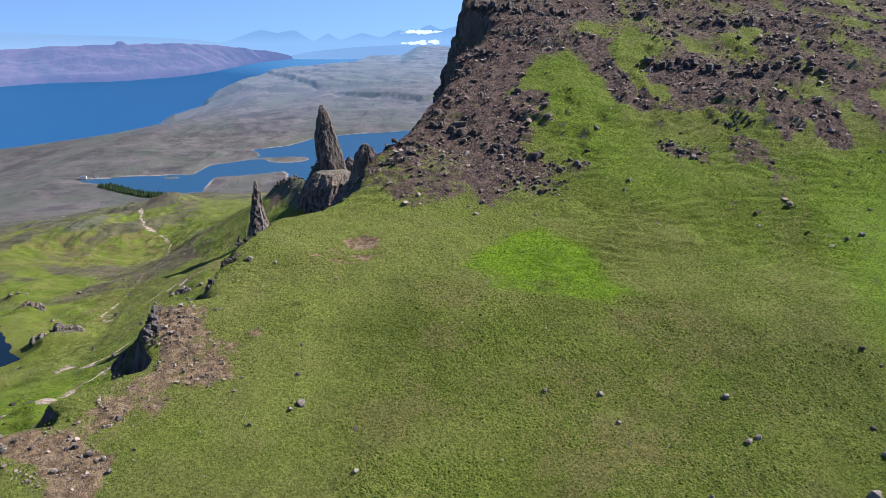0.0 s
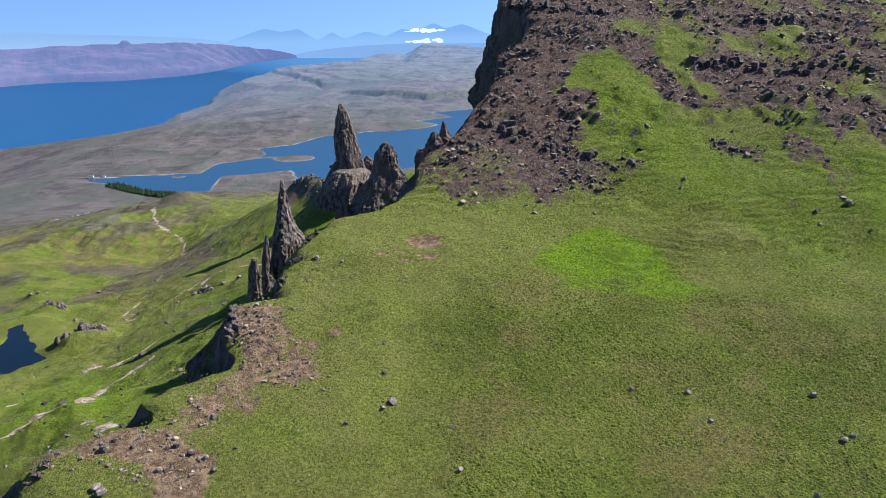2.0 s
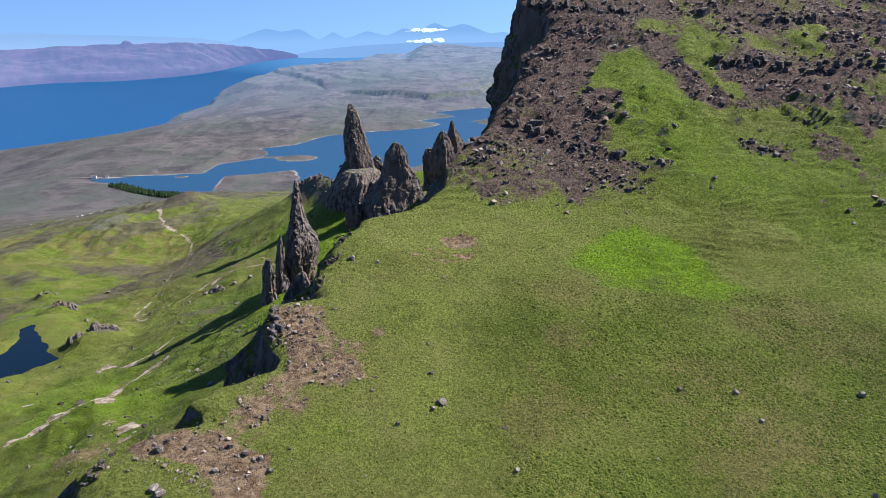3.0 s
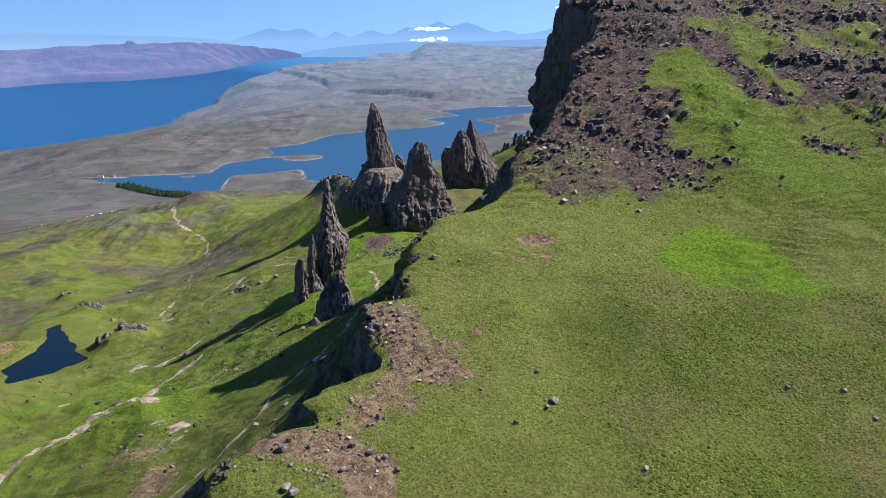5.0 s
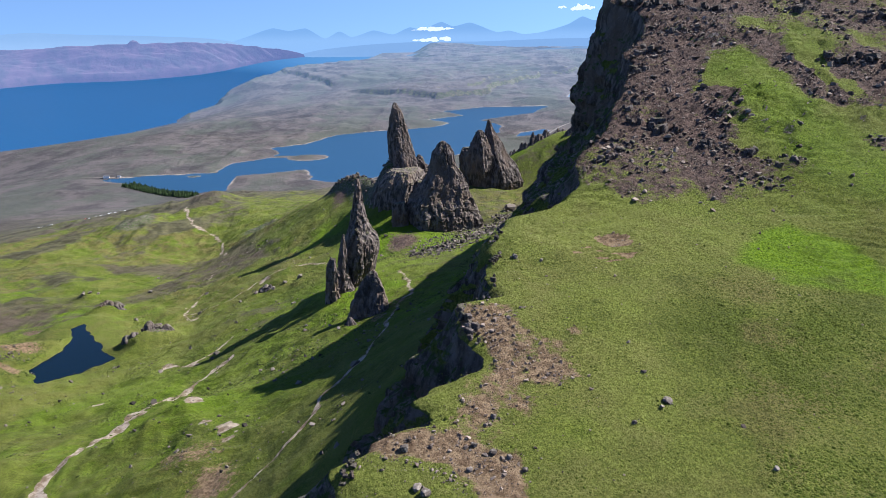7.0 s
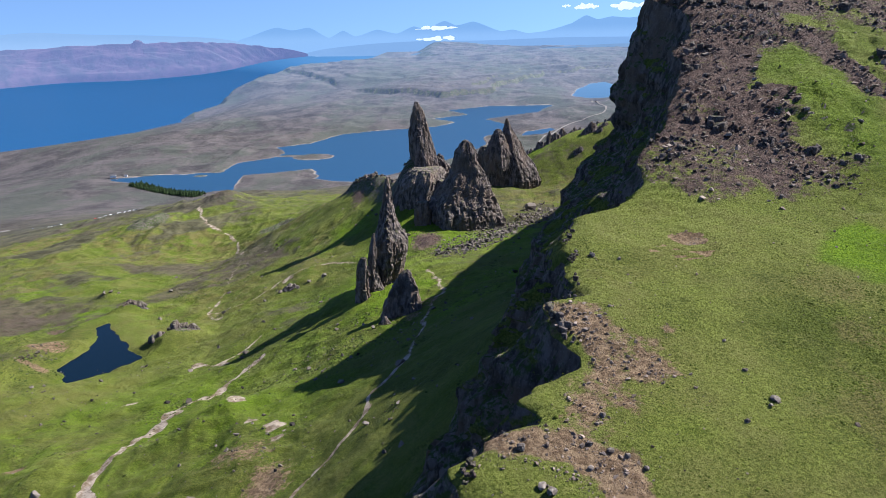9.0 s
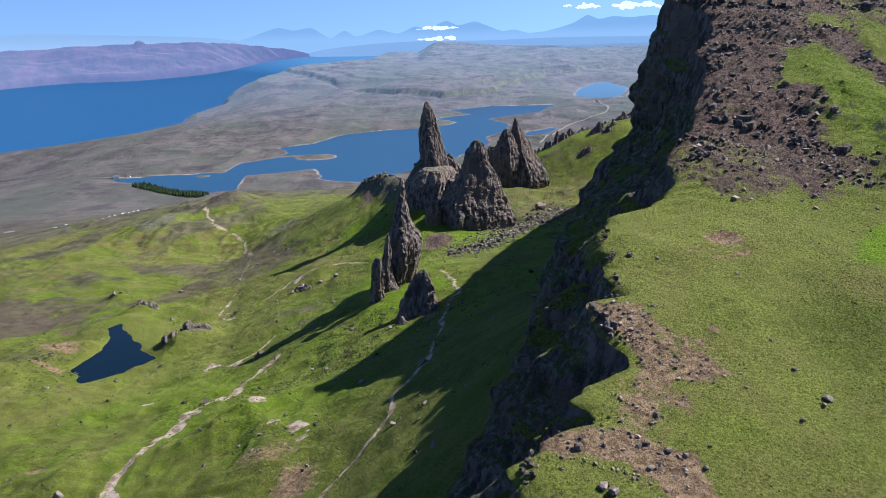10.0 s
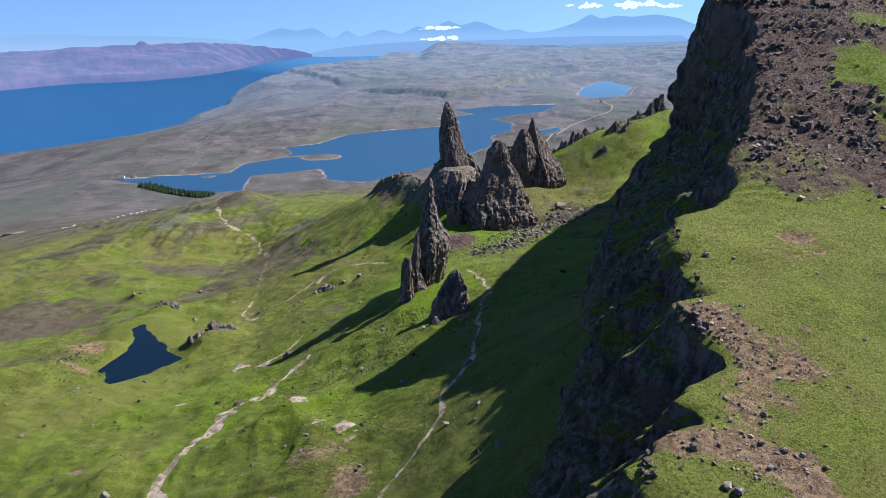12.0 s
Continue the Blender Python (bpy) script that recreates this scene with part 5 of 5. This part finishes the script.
for _i, _o in enumerate((
        (-6, 173.5, 5, 170, 3.8), (6, 166, 15, 159, 2.4), (15, 159, 21, 156.5, 2.2), (20, 156.5, 31, 155.5, 1.9), (55, 199.5, 63, 195.5, 3.0), (62, 195.3, 73, 194, 3.4), (73, 194.3, 84, 193.5, 3.4), (84, 194, 96, 195, 3.2), (95, 195, 104, 188.5, 2.8),
        (82, 182, 94, 181, 1.8), (49, 162.3, 60, 158.5, 1.4), (6, 250, 18, 246, 4.2), (17.5, 245.5, 30, 240, 4.0), (30, 240, 40, 236, 3.6), (13, 226.5, 26, 218, 3.0), (2.5, 213, 12, 211, 3.2), (55, 236.5, 71, 227, 3.2), (10, 149.5, 25, 148, 1.3),
        (-8, 178, -2, 181, 2.4), (-1, 198, 5, 203, 2.6), (-20, 157, -10, 161, 1.8), (-13, 165, -6, 166, 2.0), (75, 229, 100, 224, 3.0), (64, 172, 76, 168, 1.2))):
    outcrop(*_o, 40 + _i, "dark jointed basalt outcrop on the scree slope")
for _i, _o in enumerate(((-49.6, 95.5, -50.6, 99.5, 2.0), (-50.6, 99.5, -50.8, 104, 1.6), (-48.6, 92, -49.6, 95.5, 1.6), (-47, 107.5, -45, 112, 1.7), (-44.6, 118, -43.4, 123, 1.3), (-44.5, 126, -42, 133, 1.0), (-64, 74.2, -61, 75.2, 1.1), (-65.4, 66, -65.2, 71, 1.2))):
    outcrop(*_o, 70 + _i, "pale weathered rocks along the brink of the crags", 1.2)


def crag(x, y, wide, high, seed, label):
    """A jagged crag of a few leaning teeth."""
    rng = random.Random(seed)
    z = float(height(x, y)[0]) - 1.5
    base = thing("rock_crag", label, "crag", "crags on the knoll")
    for i in range(4):
        cx, h = x + wide * (i - 1.5) * 0.26 + rng.uniform(-0.5, 0.5), high * rng.choice((0.4, 0.55, 0.7, 0.85))
        w, tip = wide * rng.uniform(0.4, 0.6), rng.uniform(-0.12, 0.12) * wide
        rows = [(z + h, cx + tip - w * 0.13, cx + tip + w * 0.15), (z + h * 0.75, cx + tip * 0.7 - w * 0.28, cx + tip * 0.7 + w * 0.25), (z + h * 0.4, cx - w * 0.45, cx + w * 0.42), (z, cx - w * 0.6, cx + w * 0.62)]
        part("tooth", stack_mesh("tooth", y + rng.uniform(-0.2, 0.2) * wide, rows, 0.9, seed * 5 + i, 1.0, around=64, rise=0.8), base)
    return base


for _i, _o in enumerate(((20, 640, 9, 8), (32, 643, 12, 12), (45, 648, 10, 9), (56, 652, 9, 7), (66, 632, 15, 12), (78, 637, 10, 8), (102, 692, 14, 15), (124, 703, 20, 26), (80, 657, 10, 7), (9, 641, 7, 6), (92, 668, 10, 9), (52, 612, 9, 6))):
    crag(*_o, 80 + _i, "jagged dark crag on a green knoll")
for _i, _o in enumerate(((-229, 366, 13, 7), (-240, 356, 9, 5), (-288, 426, 10, 5), (-281, 424, 6, 4), (-302, 446, 5, 3), (-172, 402, 8, 5), (-96, 268, 7, 5))):
    crag(*_o, 110 + _i, "brown weathered crag on a mound in the valley")
for _i, _o in enumerate(((-238, 358, -226, 368, 5), (-296, 423, -286, 428, 3.0), (-310, 345, -298, 340, 2.2), (-155, 586, -120, 552, 4.0), (-120, 552, -104, 514, 4.5), (-300, 318, -292, 322, 2.2))):
    outcrop(*_o, 90 + _i, "low weathered crag in the valley grass", 3.0)


# ---- far things ----
def plain(name, colour, rough=0.6, gloss=0.4):
    n = Nodes(name)
    return n.done(n.mix(n.noise(1.3, 3), colour, tuple(v * 0.85 for v in colour)), rough, None, gloss)


NEEDLES, BARK = plain("spruce_needles", (0.022, 0.040, 0.016), 0.95, 0.1), plain("bark", (0.07, 0.05, 0.035), 0.95, 0.1)
TARMAC, RENDERED, SLATE = plain("tarmac", (0.17, 0.16, 0.155), 0.9, 0.2), plain("white_render", (0.72, 0.71, 0.68), 0.9, 0.2), plain("slate", (0.09, 0.09, 0.10), 0.8)
GLASS_DARK, RUBBER = plain("dark_glass", (0.02, 0.025, 0.03), 0.1, 0.5), plain("tyre_rubber", (0.02, 0.02, 0.02), 0.9)


def ground_at(x, y):
    """A place on the sheet, drawn in as the sheet is."""
    x, y = np.atleast_1d(np.asarray(x, float)), np.atleast_1d(np.asarray(y, float))
    z = height(x, y)
    z, _ = water_levels(x, y, z)
    return draw_in(np.stack([x, y, z], -1))


def spruce():
    tree = thing("spruce_tree", "dark green spruce in a plantation by the loch", "tree", "plantation by the loch")
    bm = bmesh.new()
    bmesh.ops.create_cone(bm, cap_ends=True, segments=6, radius1=0.35, radius2=0.05, depth=11, matrix=Matrix.Translation((0, 0, 5.5)))
    me = bpy.data.meshes.new("trunk")
    bm.to_mesh(me), bm.free()
    me.materials.append(BARK)
    part("trunk", me, tree)
    rng = random.Random(3)
    v, f = [], []
    for k in range(9):                                    # whorls of drooping boughs
        z, r = 1.6 + k * 1.25, 3.4 * (1 - k / 9.6)
        for i in range(9):
            a = i * 2 * math.pi / 9 + k * 0.35 + rng.uniform(-0.15, 0.15)
            rr, w = r * rng.uniform(0.75, 1.1), 0.42
            c, s = math.cos(a), math.sin(a)
            b = len(v)
            v += [(0, 0, z + 1.5), (math.cos(a - w) * rr * 0.7, math.sin(a - w) * rr * 0.7, z + 0.2), (c * rr, s * rr, z - 0.5), (math.cos(a + w) * rr * 0.7, math.sin(a + w) * rr * 0.7, z + 0.2)]
            f += [(b, b + 1, b + 2), (b, b + 2, b + 3)]
    me = bpy.data.meshes.new("crown")
    me.from_pydata(v, [], f)
    me.materials.append(NEEDLES)
    part("crown", me, tree)
    return tree


def plantation():
    rng = random.Random(8)
    first = spruce()
    k = 0
    for i in range(34):
        for j in range(7):
            f = (i + rng.uniform(-0.5, 0.5)) / 33
            x, y = -994 + 235 * f + j * 3.0 + rng.uniform(-2, 2), 1895 - 140 * f + (j - 2.5) * 6.0 + rng.uniform(-2, 2) - 14 * math.sin(math.pi * f)
            p = ground_at(x, y)[0]
            s = rng.uniform(0.8, 1.35)
            m = pose(*p, 0, 0, rng.uniform(0, 360))
            if k == 0:
                first.matrix_basis = m
                t = first
            else:
                t = copy_thing(first, m)
            t.scale = (s * 1.45, s * 1.45, s * rng.uniform(0.7, 1.0))
            k += 1


plantation()


def ribbon(name, pts, width, label, lift):
    """A road laid on the land."""
    k = np.array(pts, float)
    d = np.concatenate([[0], np.cumsum(np.hypot(*np.diff(k, axis=0).T))])
    s = np.arange(0, d[-1], 6.0)
    x, y = curve(s, np.stack([d, k[:, 0]], 1)), curve(s, np.stack([d, k[:, 1]], 1))
    tx, ty = np.gradient(x), np.gradient(y)
    n = np.hypot(tx, ty)
    rows = [ground_at(x - ty / n * o, y + tx / n * o) + (0, 0, lift) for o in (-width / 2, 0, width / 2)]
    me = grid_mesh(name, np.stack(rows, 1), TARMAC)
    return tagged(new(name, me), label, "road", "", "structure")


ROAD = [(-1300, 1010), (-1000, 1085), (-834, 1126), (-779, 1157), (-736, 1246), (-690, 1320)]
ribbon("road_near", ROAD, 7, "grey single road with parked cars across the moor", 0.8)
ribbon("road_far", [(1150, 4620), (1088, 4458), (803, 3777), (690, 3664), (700, 3400), (643, 3196), (493, 3028), (330, 2680), (250, 2480)], 9, "pale road along the lochs", 2.5)


def car(paint):
    ob = thing("car", "parked car on the moorland roadside", "car", "cars parked by the road")
    def box(name, material, boxes, parent):
        bm = bmesh.new()
        for (cx, cy, cz), (sx, sy, sz), taper in boxes:
            r = bmesh.ops.create_cube(bm, size=1)
            for vert in r["verts"]:
                up = vert.co.z > 0
                vert.co = Vector((cx + vert.co.x * sx * (taper if up else 1), cy + vert.co.y * sy * (0.9 if up else 1), cz + vert.co.z * sz))
        bmesh.ops.bevel(bm, geom=bm.edges[:], offset=0.06, segments=1, affect="EDGES")
        me = bpy.data.meshes.new(name)
        bm.to_mesh(me), bm.free()
        me.materials.append(material)
        return part(name, me, parent)
    box("body", paint, [((0, 0, 0.62), (4.3, 1.8, 0.7), 0.96)], ob)
    cabin = box("cabin", GLASS_DARK, [((-0.2, 0, 1.2), (2.5, 1.6, 0.55), 0.72)], ob)
    box("roof", paint, [((-0.2, 0, 1.5), (1.85, 1.5, 0.08), 0.95)], cabin)
    for x in (-1.35, 1.35):
        for y in (-0.85, 0.85):
            bm = bmesh.new()
            bmesh.ops.create_cone(bm, cap_ends=True, segments=12, radius1=0.33, radius2=0.33, depth=0.22, matrix=pose(x, y, 0.33, 90))
            me = bpy.data.meshes.new("wheel")
            bm.to_mesh(me), bm.free()
            me.materials.append(RUBBER)
            part("wheel", me, ob)
    return ob


def park_cars():
    rng = random.Random(4)
    paints = [plain("car_paint", c, 0.3, 0.5) for c in ((0.75, 0.76, 0.78), (0.35, 0.36, 0.38), (0.05, 0.06, 0.08), (0.06, 0.12, 0.30), (0.45, 0.05, 0.04))]
    first = [car(p) for p in paints]
    k = np.array(ROAD, float)[2:6]
    d = np.concatenate([[0], np.cumsum(np.hypot(*np.diff(k, axis=0).T))])
    for i in range(36):
        s = d[-1] * (i + rng.uniform(0.1, 0.9)) / 36
        x, y = float(np.interp(s, d, k[:, 0])), float(np.interp(s, d, k[:, 1]))
        x2, y2 = float(np.interp(s + 3, d, k[:, 0])), float(np.interp(s + 3, d, k[:, 1]))
        a = math.degrees(math.atan2(y2 - y, x2 - x)) if s + 3 < d[-1] else 65
        off = rng.choice((-4.5, 4.5))
        p = ground_at(x - math.sin(radians(a)) * off, y + math.cos(radians(a)) * off)[0]
        m = pose(p[0], p[1], p[2] + 0.5, 0, 0, a + rng.choice((0, 180)) + rng.uniform(-4, 4))
        if i < 5:
            first[i].matrix_basis = m
        else:
            copy_thing(rng.choice(first[:2] + first), m)


park_cars()


def house(x, y, turn, size):
    p = ground_at(x, y)[0]
    ob = thing("house", "small white house by the dam on the loch", "house", "", tuple(p))
    ob.rotation_euler[2] = radians(turn)
    l, w, h = size
    bm = bmesh.new()
    bmesh.ops.create_cube(bm, size=1, matrix=Matrix.Translation((0, 0, h / 2 - 0.5)) @ Matrix.Diagonal((l, w, h + 1, 1)))
    me = bpy.data.meshes.new("wall")
    bm.to_mesh(me), bm.free()
    me.materials.append(RENDERED)
    part("wall", me, ob)
    v = [(-l / 2 - 0.3, -w / 2 - 0.3, h), (l / 2 + 0.3, -w / 2 - 0.3, h), (l / 2 + 0.3, w / 2 + 0.3, h), (-l / 2 - 0.3, w / 2 + 0.3, h), (-l / 2 - 0.3, 0, h + w * 0.45), (l / 2 + 0.3, 0, h + w * 0.45)]
    me = bpy.data.meshes.new("roof")
    me.from_pydata(v, [], [(0, 1, 5, 4), (2, 3, 4, 5), (0, 4, 3), (1, 2, 5), (3, 2, 1, 0)])
    me.materials.append(SLATE)
    part("roof", me, ob)
    return ob


house(-1113, 2026, 20, (16, 9, 6))
house(-1080, 2040, 20, (9, 7, 4))


def cloud(x, z, wide, high, seed, y=25000.0):
    """A flat-bottomed wisp of fair-weather cloud."""
    rng = random.Random(seed)
    bm = bmesh.new()
    for i in range(14):
        f = rng.uniform(-1, 1)
        s = (1 - f * f) ** 0.5 + 0.15
        bmesh.ops.create_icosphere(bm, subdivisions=2, radius=1, matrix=Matrix.Translation((x + f * wide * 0.5, y + rng.uniform(-100, 100), z + rng.uniform(0, 0.5) * high * s))
                                   @ Matrix.Diagonal((wide * rng.uniform(0.08, 0.16), 160, high * s * rng.uniform(0.25, 0.5), 1)))
    me = bpy.data.meshes.new("backdrop_cloud")
    bm.to_mesh(me), bm.free()
    co = np.array([tuple(p.co) for p in me.vertices])
    co[:, 2] += high * 0.2 * n2(co[:, 0] / (wide * 0.08), co[:, 2] / (high * 0.4), seed)
    me.vertices.foreach_set("co", draw_in(co).astype(np.float32).ravel())
    me.polygons.foreach_set("use_smooth", np.full(len(me.polygons), True))
    me.materials.append(CLOUD)
    tagged(new("backdrop_cloud", me), "small white fair-weather cloud over the mountains", "cloud", "", "structure")


for _i, (_x, _z, _w, _h) in enumerate(((-560, 470, 1300, 110), (-560, 110, 1250, 130), (4650, 1060, 700, 160), (6300, 1040, 1500, 230), (7400, 990, 700, 120), (3950, 1110, 260, 60))):
    cloud(_x, _z, _w, _h, 20 + _i)
